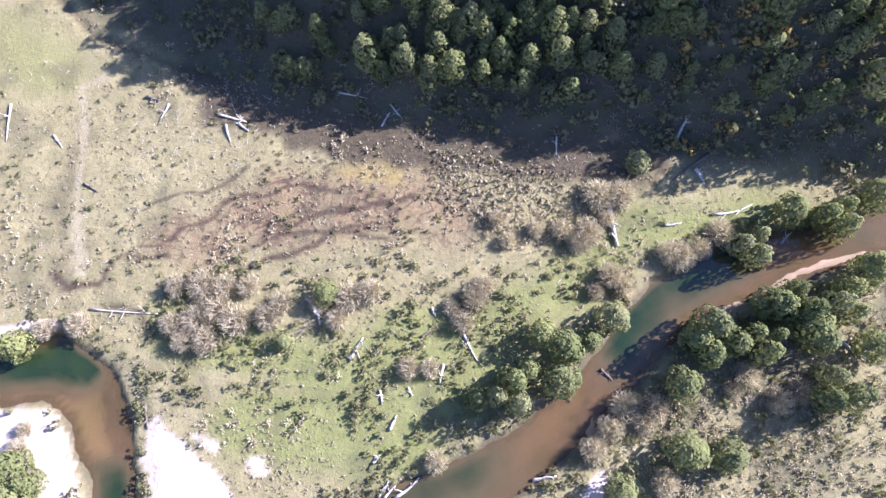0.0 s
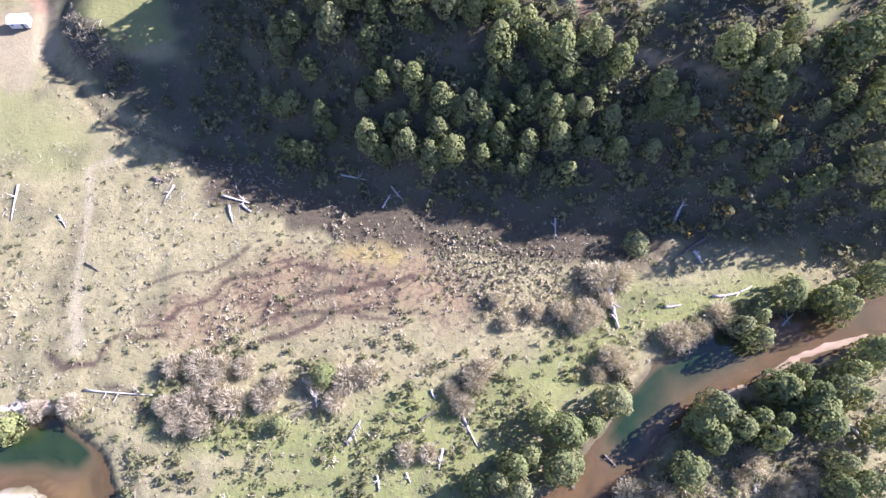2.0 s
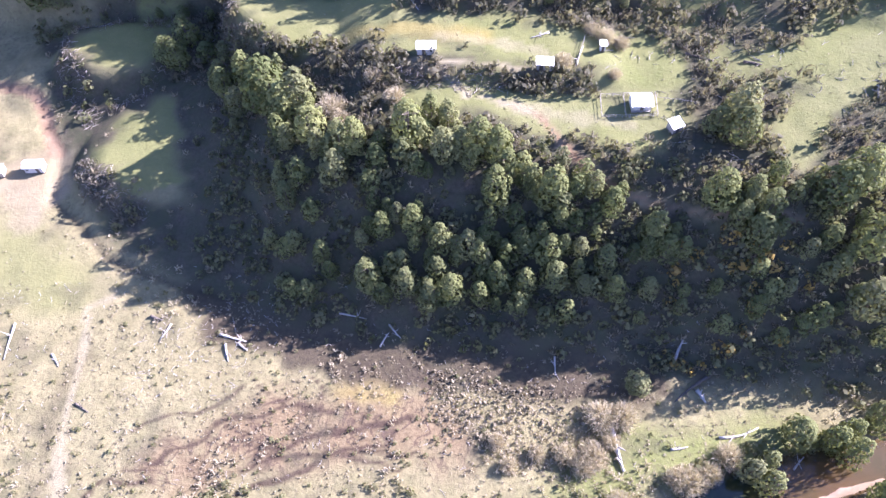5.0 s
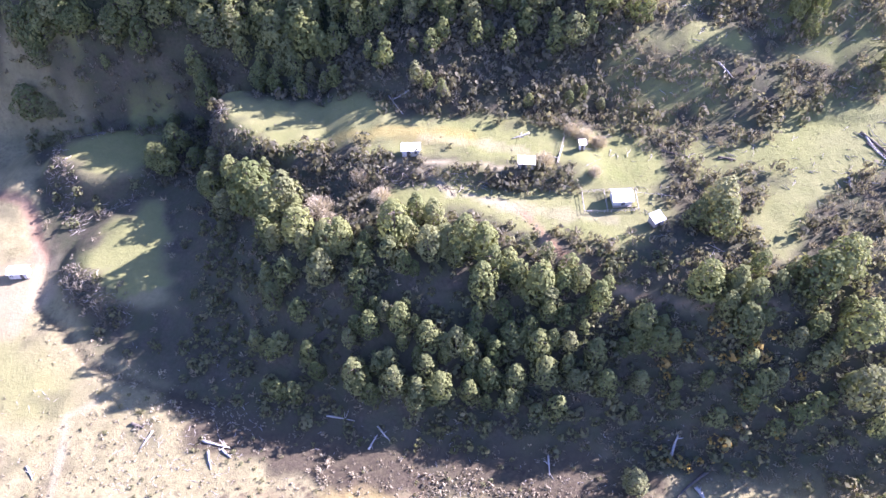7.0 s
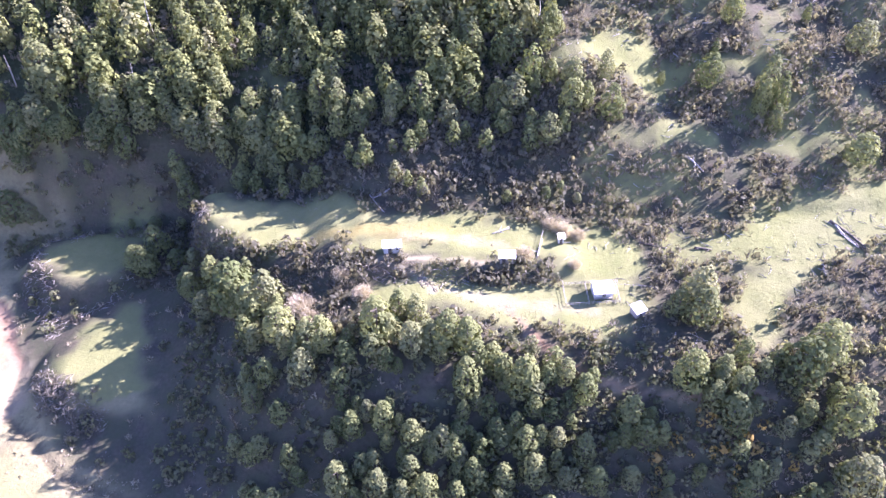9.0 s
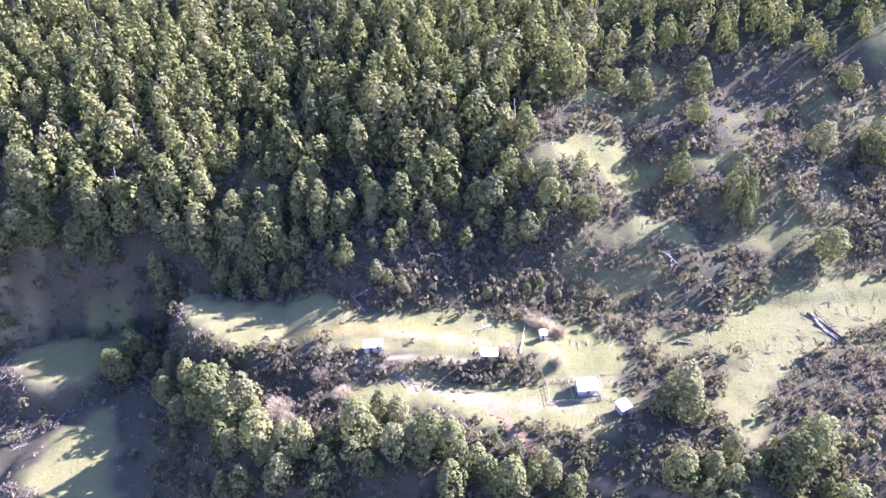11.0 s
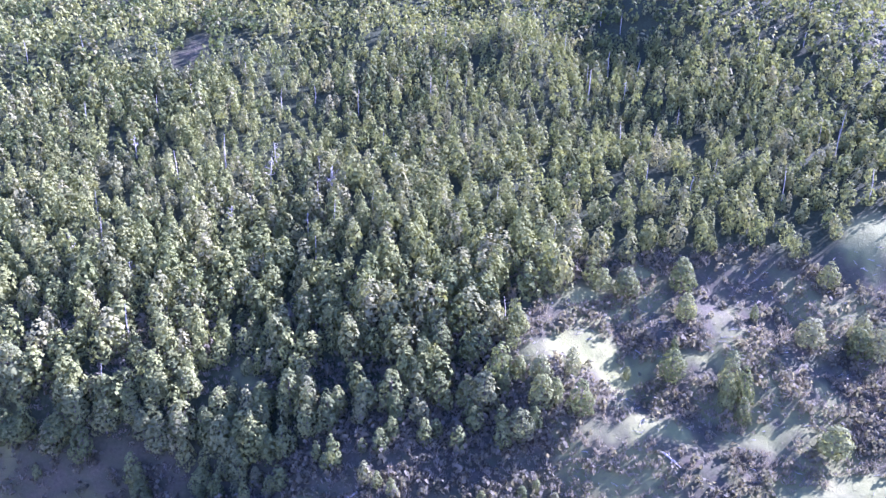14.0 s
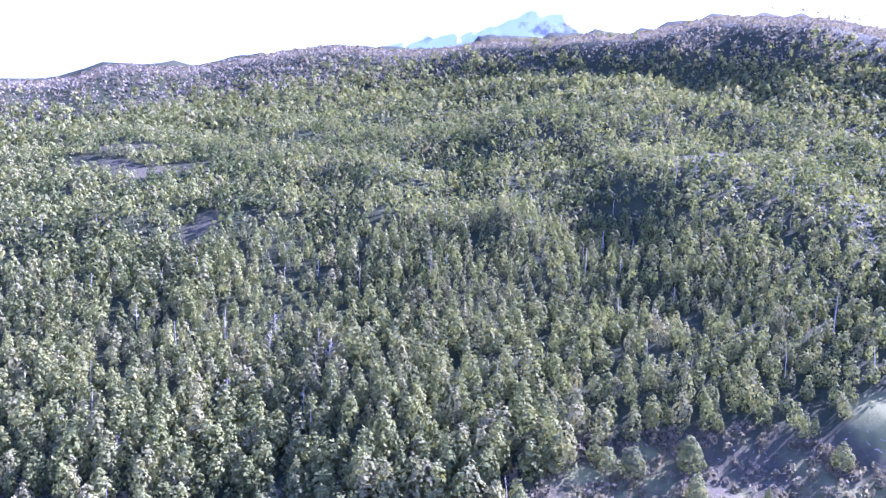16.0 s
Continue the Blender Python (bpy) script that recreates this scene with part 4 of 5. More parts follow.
RIVER_TREES_A = [(14.7, 9.2, 13.2, 6.1), (11.2, 6.2, 10.4, 5.0), (15.6, 4.7, 11.4, 5.4), (24.6, 9.1, 10.4, 7.4), (25.4, 16.0, 10.1, 7.2), (31.1, 17.4, 7.7, 5.5), (36.5, 22.7, 9.5, 6.8), (20.9, 19.1, 8.5, 6.0), (7.1, 5.7, 7.5, 5.4), (17.8, 11.5, 7.6, 5.4), (69.1, 36.4, 12.4, 5.8), (69.4, 40.8, 9.8, 4.7), (65.5, 38.8, 10.7, 5.2), (76.7, 46.8, 10.6, 7.6), (87.8, 42.7, 13.1, 6.1), (88.4, 47.2, 10.4, 4.9), (84.2, 45.4, 11.3, 5.4), (96.6, 50.2, 10.3, 7.3), (50.0, 8.5, 10.5, 7.5), (57.2, 20.8, 12.0, 7.8), (56.4, 14.9, 9.4, 6.3), (61.9, 17.2, 10.3, 6.9), (67.4, 15.0, 12.8, 6.0), (69.8, 18.8, 10.1, 4.8)]
RIVER_TREES_B = [(65.3, 19.0, 11.1, 5.3), (54.1, 17.9, 9.8, 7.0), (76.6, 23.7, 14.0, 6.5), (75.4, 28.4, 11.0, 5.2), (71.9, 25.0, 12.1, 5.8), (82.1, 25.1, 14.4, 6.7), (86.9, 23.4, 11.4, 5.4), (86.0, 28.4, 12.5, 5.9), (77.3, 21.2, 11.2, 8.0), (92.3, 33.4, 11.9, 8.5), (70.4, 24.9, 11.1, 7.9), (84.0, 6.1, 14.1, 6.6), (80.9, 10.0, 11.1, 5.3), (79.1, 5.4, 12.1, 5.8), (90.9, 16.7, 9.7, 7.0), (50.5, -4.9, 8.2, 8.2), (59.2, -6.1, 7.1, 7.1), (-90.9, 16.8, 9.8, 7.0), (-86.5, -13.5, 11.4, 7.4), (-83.9, -11.1, 9.0, 6.0), (-82.5, -18, 9.8, 6.6), (-88.7, -8.2, 8.3, 8.3), (35.6, -12.5, 8.6, 6.1), (-25.6, 28.0, 5.0, 5.6)]
RIVER_TREES_C = [(44.3, 58.5, 5.4, 5.4), (-34.3, 17.7, 3.9, 4.4), (79.6, 17.8, 10.4, 7.4)]
HILL_TREES_A = [(-65.9, 174.4, 11.6, 7.2), (-66.9, 176.6, 8.8, 5.5), (-48.5, 173.8, 8.1, 6.7), (-37.6, 171.9, 9.3, 6.2), (-32.7, 169.3, 6.7, 3.4), (-28.4, 165.2, 6.6, 3.6), (-73.6, 159.4, 9.7, 6.9), (-78.2, 153.7, 8.6, 7.8), (-67.5, 154.2, 6.0, 6.0), (-77.9, 171.9, 5.3, 3.6), (-122.7, 178.4, 11.8, 9.0), (-115.7, 183.2, 7.3, 6.1), (-116.6, 185.3, 15.2, 7.6), (-114.2, 188.3, 12.0, 6.2), (-120.0, 187.5, 13.1, 6.8), (-113.1, 186.2, 11.3, 8.1), (-101.9, 186.5, 8.3, 6.9), (-91.3, 184.0, 11.5, 7.6), (-88.4, 186.1, 10.1, 6.7), (-82.6, 182.3, 11.4, 6.7), (-76.7, 185.5, 11.2, 7.4), (-66.2, 184.2, 9.7, 7.4), (-61.3, 181.9, 11.7, 8.3), (-55.1, 183.4, 12.6, 8.4)]
HILL_TREES_B = [(-46.5, 180.2, 12.1, 6.4), (-35.4, 178.7, 11.8, 7.9), (-30.3, 173.9, 9.6, 6.9), (-25.2, 172.8, 9.5, 6.8), (-32.2, 180.6, 10.5, 7.0), (-18.6, 175.1, 10.2, 6.8), (-12.6, 174.7, 10.9, 6.8), (-54.1, 141.6, 7.9, 4.9), (-69.4, 186.7, 8.4, 5.6), (-108.7, 188.8, 11.4, 8.1), (-40.6, 182.7, 9.5, 6.3), (57.3, 178.5, 8.8, 5.2), (47.5, 175.5, 8.5, 6.1), (87.6, 178.5, 10.7, 6.7), (91.2, 186.3, 6.0, 2.7), (102.1, 171.6, 14.6, 6.0), (99.9, 167.7, 11.6, 4.8), (104.4, 167.7, 12.6, 5.3), (102.5, 162.9, 8.7, 4.4), (122.6, 151.1, 9.5, 8.0), (133.5, 185.4, 9.9, 8.2), (152.8, 179.5, 12.4, 8.1), (150.7, 185.3, 9.8, 6.6), (146.8, 180.5, 10.7, 7.2)]
HILL_TREES_C = [(151.4, 206.5, 9.6, 6.4), (102.4, 211.1, 12.5, 9.0), (98.7, 197.2, 10.0, 6.6), (83.2, 209.6, 10.4, 8.7), (121.9, 197.6, 6.0, 3.0), (50.5, 169.5, 7.7, 5.1), (57.2, 167.0, 10.7, 6.7), (46.2, 168.7, 10.2, 6.8), (39.8, 162.6, 9.4, 6.7), (37.0, 175.7, 7.8, 5.2), (41.7, 178.8, 5.8, 3.8), (31.0, 173.4, 12.0, 8.5), (26.5, 175.6, 9.6, 6.9), (14.8, 184.3, 13.9, 6.4), (10.2, 185.2, 11.0, 5.2), (11.8, 180.8, 12.0, 5.7), (20.5, 191.2, 11.3, 8.1), (5.2, 176.8, 12.0, 8.5), (-2.1, 178.2, 9.6, 6.9), (32.1, 188.4, 10.0, 7.2), (43.5, 191.5, 9.4, 6.3), (-32.4, 186.2, 9.7, 8.1), (-37.7, 197.5, 5.8, 4.2), (-24.1, 183.9, 14.0, 7.6)]
HILL_TREES_D = [(-18.9, 182.5, 11.0, 6.2), (-20.4, 188.0, 12.1, 6.8), (-59.2, 138.5, 9.2, 6.6), (-39.1, 121.4, 12.1, 8.6), (38.0, 149.7, 3.8, 3.1), (42.2, 151.5, 3.6, 2.4), (46.4, 148.5, 3.5, 2.4), (27.2, 148.9, 3.9, 2.8), (75.1, 210.9, 8.1, 5.8), (75.2, 181.3, 4.5, 2.5), (-105.3, 187.0, 11.2, 8.0), (-44.9, 186.4, 10.4, 7.4), (-42.9, 178.7, 12.5, 8.9), (-63.3, 190.9, 10.7, 7.6), (-54.5, 190.9, 10.8, 7.7), (-71.6, 190.2, 10.6, 7.5)]
BUSHES_A = [(-53.0, 30.2, 4.5, 8.9), (-58.5, 30.0, 4.0, 6.5), (-48.1, 29.9, 4.3, 7.0), (-53.1, 22.2, 4.5, 10.0), (-45.3, 22.4, 4.5, 8.7), (-51.1, 17.8, 4.5, 7.5), (-58.9, 21.5, 4.0, 6.4), (-38.0, 23.2, 4.5, 7.4), (-35.4, 26.3, 3.8, 6.2), (-42.9, 30.0, 3.9, 6.3), (-20.7, 27.2, 4.5, 8.4), (-16.1, 28.6, 4.5, 7.3), (-23.2, 22.7, 3.8, 6.1), (6.7, 27.4, 4.5, 7.2), (9.2, 30.0, 3.8, 6.1), (4.3, 22.1, 4.1, 6.6), (1.9, 25.3, 3.0, 4.9), (35.2, 50.9, 4.5, 8.9), (40.1, 50.9, 4.5, 8.9), (32.4, 42.0, 4.5, 8.7), (30.2, 40.0, 3.9, 6.3), (26.7, 42.6, 3.9, 6.3), (36.9, 45.5, 3.2, 5.1), (52.6, 37.0, 4.5, 8.9)]
BUSHES_B = [(49.7, 37.5, 4.0, 6.4), (57.3, 38.8, 4.1, 6.6), (36.9, 32.3, 4.5, 7.5), (39.4, 30.0, 3.9, 6.3), (33.5, 29.0, 3.1, 5.0), (62.0, 42.3, 4.5, 7.9), (14.3, 40.3, 3.1, 5.0), (20.6, 42.9, 3.1, 5.0), (12.0, 45.4, 3.1, 5.0), (38.7, 4.0, 4.5, 8.5), (44.5, 4.0, 4.5, 7.4), (35.1, -0.5, 4.5, 7.3), (42.3, 0.6, 3.8, 6.2), (64.6, 10.8, 4.5, 7.7), (61.7, 7.5, 3.2, 5.2), (-1.6, -7.1, 3.7, 6.0), (-7.5, 12.1, 3.7, 6.0), (-2.8, 12.1, 3.3, 5.4), (75.8, 7.4, 4.5, 7.9), (70.9, 5.1, 4.5, 7.8), (-88.3, -4.6, 3.8, 6.1), (-87.9, -0.5, 2.6, 4.2), (-79.1, 21.5, 4.2, 6.8), (-86.9, 20.4, 3.5, 5.6)]
BUSHES_C = [(45.5, -11.3, 4.5, 7.4), (31.4, -4.9, 4.5, 7.3), (-27.0, 26.4, 3.8, 6.1), (-49.3, 24.9, 4.5, 7.5), (-56.2, 17.9, 4.0, 6.4), (-26.7, 119.6, 4.5, 9.6), (-24.0, 115.0, 4.2, 6.8), (29.1, 128.5, 3.9, 6.3), (37.3, 139.3, 3.2, 5.2), (40.6, 137.2, 3.7, 5.9), (44.2, 135.8, 3.2, 5.2), (41.5, 125.3, 2.7, 4.3), (-30.7, 119.1, 3.5, 5.6), (-11.3, 120.2, 4.2, 6.8), (-17.0, 126.5, 3.5, 5.6)]
LOGS_A = [(-69.8, 75.7, -66.8, 74.6, 0.37, 1), (37.6, 50.5, 39.1, 39.3, 0.6, 0), (-52.7, 71.2, -46.0, 69.3, 0.28, 0), (-50.8, 68.5, -49.4, 64.3, 0.28, 0), (-47.7, 68.8, -45.4, 67.0, 0.28, 0), (-20.0, 14.0, -17.3, 18.8, 0.31, 0), (-11.2, -0.7, -9.8, 2.4, 0.31, 0), (-13.5, 7.7, -13.0, 4.6, 0.25, 0), (-7.5, 8.2, -6.5, 6.3, 0.25, 0), (0.1, 13.1, -0.7, 8.9, 0.31, 0), (-2.4, 25.4, -1.5, 23.5, 0.25, 0), (-4.8, 18.8, -1.7, 20.8, 0.25, 1), (-10.0, -14.3, -5.0, -10.3, 0.31, 0), (-12.3, -14.5, -9.9, -11.9, 0.25, 0), (18.7, -10.8, 23.6, -9.9, 0.31, 0), (78.9, 15.1, 86.9, 19.6, 0.35, 1)]
LOGS_B = [(86.2, 18.6, 90.9, 13.7, 0.28, 0), (53.8, 64.4, 55.8, 68.3, 0.35, 0), (-24.4, 75.9, -17.7, 74.4, 0.21, 0), (-12.4, 73.1, -9.5, 70.0, 0.2, 0), (-14.4, 68.1, -12.4, 71.3, 0.2, 0), (61.4, 60.9, 52.6, 54.8, 0.35, 1), (26.4, 65.6, 26.2, 61.1, 0.2, 0), (58.1, 57.6, 59.5, 54.6, 0.42, 0), (49.9, 44.1, 53.8, 44.7, 0.27, 0), (61.0, 46.7, 70.2, 49.1, 0.27, 0), (76.3, 40.2, 79.2, 42.9, 0.21, 0), (34.1, 12.1, 36.5, 9.7, 0.26, 1), (27.0, 5.2, 28.0, 6.8, 0.25, 1), (64.4, 4.7, 65.2, 7.1, 0.27, 0), (43.9, -11.8, 52.5, -7.3, 0.32, 1), (56.3, -5.1, 61.3, -2.2, 0.33, 1)]
LOGS_C = [(-63.3, 4.7, -62.4, -0.5, 0.27, 1), (-77.3, 25.0, -62.4, 24.0, 0.21, 0), (-34.9, 18.5, -27.7, 22.0, 0.25, 1), (-30.4, 27.3, -26.6, 25.4, 0.25, 0), (-27.8, 25.4, -26.9, 21.6, 0.32, 0), (-64.5, 73.8, -66.5, 69.6, 0.22, 0), (-82.2, 54.1, -78.7, 52.1, 0.22, 1), (-101.8, 73.8, -101.5, 64.5, 0.24, 0), (-90.9, 66.0, -88.5, 62.9, 0.23, 0), (-13.4, -14.2, -11.1, -10.8, 0.25, 0), (4.4, 19.8, 7.4, 13.7, 0.25, 0), (-29.2, 2.4, -31.5, -0.5, 0.25, 0), (-14.6, -7.4, -13.2, -5.7, 0.31, 0), (77.2, 155.6, 80.7, 151.1, 0.25, 0), (108.9, 133.3, 113.6, 121.7, 0.33, 1), (109.0, 129.6, 112.9, 121.2, 0.25, 1)]
LOGS_D = [(109.6, 132.6, 111.8, 123.2, 0.25, 0), (72.8, 129.0, 76.9, 127.6, 0.31, 1), (101.1, 119.1, 100.2, 115.5, 0.31, 0), (-10.0, 155.1, -6.1, 148.0, 0.16, 0), (-4.4, 154.4, -9.2, 154.0, 0.24, 0), (26.6, 139.3, 21.9, 137.5, 0.22, 0), (59.7, 132.9, 66.2, 130.1, 0.23, 1), (32.4, 128.3, 34.8, 134.7, 0.22, 0)]
SNAGS = [(-27.0, 23.5, 7.6, 2.3), (-15.0, 274.4, 11.7, 3.5), (-50.8, 257.5, 10.7, 3.2), (-38.7, 297.1, 11.5, 3.4), (-101.6, 242.1, 9.6, 2.9), (-59.1, 230.2, 7.7, 2.3), (-23.0, 252.8, 8.7, 2.6), (-96.6, 304.0, 10.1, 3.0), (10.4, 280.6, 9.5, 2.9), (-46.7, 224.9, 8.5, 2.6), (-40.1, 286.4, 11.2, 3.4), (-15.7, 277.0, 9.4, 2.8), (36.8, 343.1, 8.6, 2.6), (119.5, 330.1, 8.4, 2.5), (-78.5, 228.7, 8.7, 2.6)]

rng = np.random.default_rng(7)
TREES = [tree_kind(100 + k, "evergreen_tree", "dense dark green broadleaf evergreen tree on the slope", M_LEAF, 7, 10, 0.5, 1200, 0.325, 30 + 3 * k, c, "trees of the valley") for k, c in enumerate((0.3, 0.6, 0.8, 0.45, 0.9, 0.65))]
SLIM = [tree_kind(130 + k, "slender_tree", "slender upright green tree on the slope", M_LEAF, 7, 10, 0.4, 1100, 0.325, 34, 0.8, "trees of the valley") for k in range(3)]
for rows in (BLUFF_TREES_A, BLUFF_TREES_B, BLUFF_TREES_C, BLUFF_TREES_D, BLUFF_TREES_E, EDGE_TREES_A, EDGE_TREES_B, RIVER_TREES_A, RIVER_TREES_B, RIVER_TREES_C, HILL_TREES_A, HILL_TREES_B, HILL_TREES_C, HILL_TREES_D):
    plant(TREES, [r for r in rows if r[2] < 1.6 * r[3]], 10, 7, rng)
    plant(SLIM, [r for r in rows if r[2] >= 1.6 * r[3]], 10, 7, rng)
stow(TREES + SLIM)

# the wood that climbs the mountain
x, y = jitter(-260, 330, 150, 430, 4.9, rng)
az, d = np.degrees(np.arctan2(x, y)), np.hypot(x, y)
ok = (az > -34) & (az < 45) & (y > soft(*EDGE, x, 8)) & (open_ground(x, y) < 0.3) & (openings(x, y) < 0.4) & (d < 400) & (rng.uniform(size=len(x)) < (0.72 + 0.28 * ss(-0.5, 0.1, bumps(x, y, 26, 89))) * (0.55 + 0.45 * ss(12, 45, y - soft(*EDGE, x, 8))))
x, y, d = x[ok], y[ok], d[ok]
w = rng.uniform(0.5, 1.2, len(x)) * (1 + 0.2 * bumps(x, y, 40, 90)) * (1 - 0.28 * ss(225, 300, d))
tall = w ** 0.7 * rng.uniform(0.85, 1.35, len(x))
CONES = (0.5, 0.7, 0.95, 0.6, 0.8, 0.9, 0.55, 0.75)
for name, label, ok, sprays, size in (("near_wood", "dense evergreen wood along the foot of the mountain", d < 265, 330, 0.47), ("hillside_wood", "dense evergreen wood climbing the mountainside", (d >= 265) & (d < 330), 165, 0.62), ("slope_wood", "dense evergreen wood on the middle of the mountainside", d >= 330, 90, 0.84)):
    shapes = [spray_shape(200 + k, sprays, 6.6, 11, 0.6, size, 22, c) for k, c in enumerate(CONES)]
    scatter_mesh(name, label, "forest", M_FOREST, shapes, x[ok], y[ok], w[ok], tall[ok], rng)
x, y = jitter(-800, 800, 230, 1500, 6.2, rng)
az, d = np.degrees(np.arctan2(x, y)), np.hypot(x, y)
ok = (az > -33) & (az < 43) & (d > 400) & (d < 1400) & (rng.uniform(size=len(x)) < (0.78 + 0.22 * ss(-0.5, 0.1, bumps(x, y, 34, 88))) * np.where(d > 800, 0.75, 1)) & (openings(x, y) < 0.4)
x, y, d = x[ok], y[ok], d[ok]
w = rng.uniform(0.5, 1.05, len(x)) * np.where(d > 800, 1.1, 0.85)
tall = w ** 0.7 * rng.uniform(0.8, 1.2, len(x))
rise_at = np.degrees(np.arctan2(land(x, y) - EYE[2], d))
high = rise_at + 0.7 * bumps(x, y, 150, 107) + 0.6 * bumps(x, y, 30, 108) + 0.7 * rng.normal(0, 1, len(x)) > np.interp(az[ok], [-26, -10, 0, 10, 25, 37], [3.6, 5.6, 8.0, 9.2, 9.6, 9.2])
for name, label, ok, sprays, size in (("far_wood", "distant evergreen wood high on the mountainside", d < 650, 36, 1.2), ("upper_wood", "distant evergreen wood towards the ridges", d >= 650, 16, 1.9)):
    shapes = [spray_shape(230 + k, sprays, 7.6, 10.5, 0.5, size, 9, c, False) for k, c in enumerate((0.3, 0.45, 0.7, 0.5))]
    ok = ok & ~high
    scatter_mesh(name, label, "forest", M_FOREST, shapes, x[ok], y[ok], w[ok], tall[ok], rng)
thin = [spray_shape(240 + k, 6, 6.4, 7, 0.3, 1.9, 5, 0.3, False) for k in range(4)]
scatter_mesh("high_wood", "leafless grey-brown beech wood near the ridge", "forest", M_BEECH, thin, x[high], y[high], w[high], tall[high], rng)

# ---- shrubs, thickets and dead wood ----
def twig_fan(rng, n, wide, high, thick):
    """Bare twigs that fan up and out from a stool."""
    a, r = rng.uniform(0, 6.283, n), np.sqrt(rng.uniform(0.02, 1, n))
    tip = np.stack([np.cos(a) * r * wide / 2, np.sin(a) * r * wide / 2, high * np.sqrt(np.clip(1.08 - r * r, 0.08, 1)) * rng.uniform(0.7, 1.05, n)], 1)
    k = rng.uniform(0.15, 0.6, (n, 1))
    low = tip * k * [1, 1, 0.8] + rng.normal(0, 0.06 * wide, (n, 3)) * [1, 1, 0.4]
    low[:, 2] = np.maximum(low[:, 2], 0)
    side = unit(np.cross(tip - low, rng.normal(0, 1, (n, 3)))) * thick
    mid = (low + tip) / 2 + rng.normal(0, 0.05 * wide, (n, 3))
    return np.stack([low - side, mid - side, mid + side, low + side], 1).reshape(-1, 3), np.stack([mid - side, tip, tip + side * 0.4, mid + side], 1).reshape(-1, 3)


def thicket_kind(seed):
    g = np.random.default_rng(seed)
    ob = tagged(new("bare_thicket"), "leafless grey-brown willow thicket on the valley grass", "shrub", "bare thickets")
    a, b = twig_fan(g, 520, 6, 3, 0.042)
    v = np.concatenate([a, b])
    for _ in range(6):
        t = g.uniform(0, 6.283)
        tip = np.array([math.cos(t) * g.uniform(0.5, 2.2), math.sin(t) * g.uniform(0.5, 2.2), g.uniform(1.4, 2.4)])
        new("stem", mesh_of("stem", *ring_tube([tip * 0.05 - [0, 0, 0.2], tip * [0.4, 0.4, 0.5], tip], [0.09, 0.06, 0.02], 5), M_BARK, True)).parent = ob
    new("branchwork", mesh_of("branchwork", v, quads_of(len(v) // 4), M_BARE, False, np.full(len(v), g.uniform()))).parent = ob
    return ob


THICKETS = [thicket_kind(300 + k) for k in range(5)]
for rows in (BUSHES_A, BUSHES_B, BUSHES_C):
    plant(THICKETS, rows, 3, 6, rng)
stow(THICKETS)


def fallen_log(x1, y1, x2, y2, r, dark):
    """A trunk lying on the ground, bent, tapered and broken, with a few stubs."""
    g = np.random.default_rng(int(abs(x1 * 37 + y2 * 91)))
    k = np.linspace(0, 1, 7)
    px, py = x1 + (x2 - x1) * k, y1 + (y2 - y1) * k
    reach = math.hypot(x2 - x1, y2 - y1)
    off = np.sin(k * 3.1) * g.normal(0, 0.035) * reach
    px, py = px - off * (y2 - y1) / max(reach, 0.1), py + off * (x2 - x1) / max(reach, 0.1)
    pz = np.maximum(land(px, py), WATER) + r * 0.75
    pz = 0.5 * pz + 0.5 * np.linspace(pz[0], pz[-1], 7)
    path = np.column_stack([px, py, pz])
    parts = [ring_tube(path, r * (1.2 - 0.75 * k), 8, g.uniform(0.85, 1.15, (7, 8)))]
    for _ in range(4):
        i = g.integers(2, 6)
        d = unit(g.normal(0, 1, 3) * [1, 1, 0.6] + [0, 0, 0.35]) * g.uniform(0.7, 2.0) * min(1.5, 0.25 * reach)
        parts.append(ring_tube([path[i], path[i] + d * 0.6, path[i] + d * [1, 1, 1.15]], [r * 0.45, r * 0.3, r * 0.1], 5))
    v, q = join(parts)
    c = np.array([px[3], py[3], pz[3]])
    ob = new("fallen_log", mesh_of("fallen_log", v - c, q, M_CHAR if dark else M_DEAD, True))
    ob.location = c
    return tagged(ob, "dark rotting fallen trunk on the ground" if dark else "bleached grey fallen trunk with broken stubs", "log", "fallen trunks")


for rows in (LOGS_A, LOGS_B, LOGS_C, LOGS_D):
    for row in rows:
        fallen_log(*row)


def strew(name, label, mat, shapes, box, step, keep, size, tall=1.0, category="shrub", sink=0.05):
    """Growth of one kind over a stretch of land, where keep(x, y) is above chance."""
    x, y = jitter(*box, step, rng)
    ok = rng.uniform(size=len(x)) < keep(x, y)
    x, y = x[ok], y[ok]
    w = rng.uniform(0.55, 1.45, len(x)) * size
    return scatter_mesh(name, label, category, mat, shapes, x, y, w, w * tall * rng.uniform(0.8, 1.25, len(x)), rng, sink)


def dry_land(x, y):
    return (river(x, y) > 0.8) * (1 - np.maximum.reduce([spot(x, y, s, 0.5, k, 0.7, 3) for k, s in enumerate(SAND)]))


def slope_at(x, y):
    return y - soft(*FOOT, x, 16)


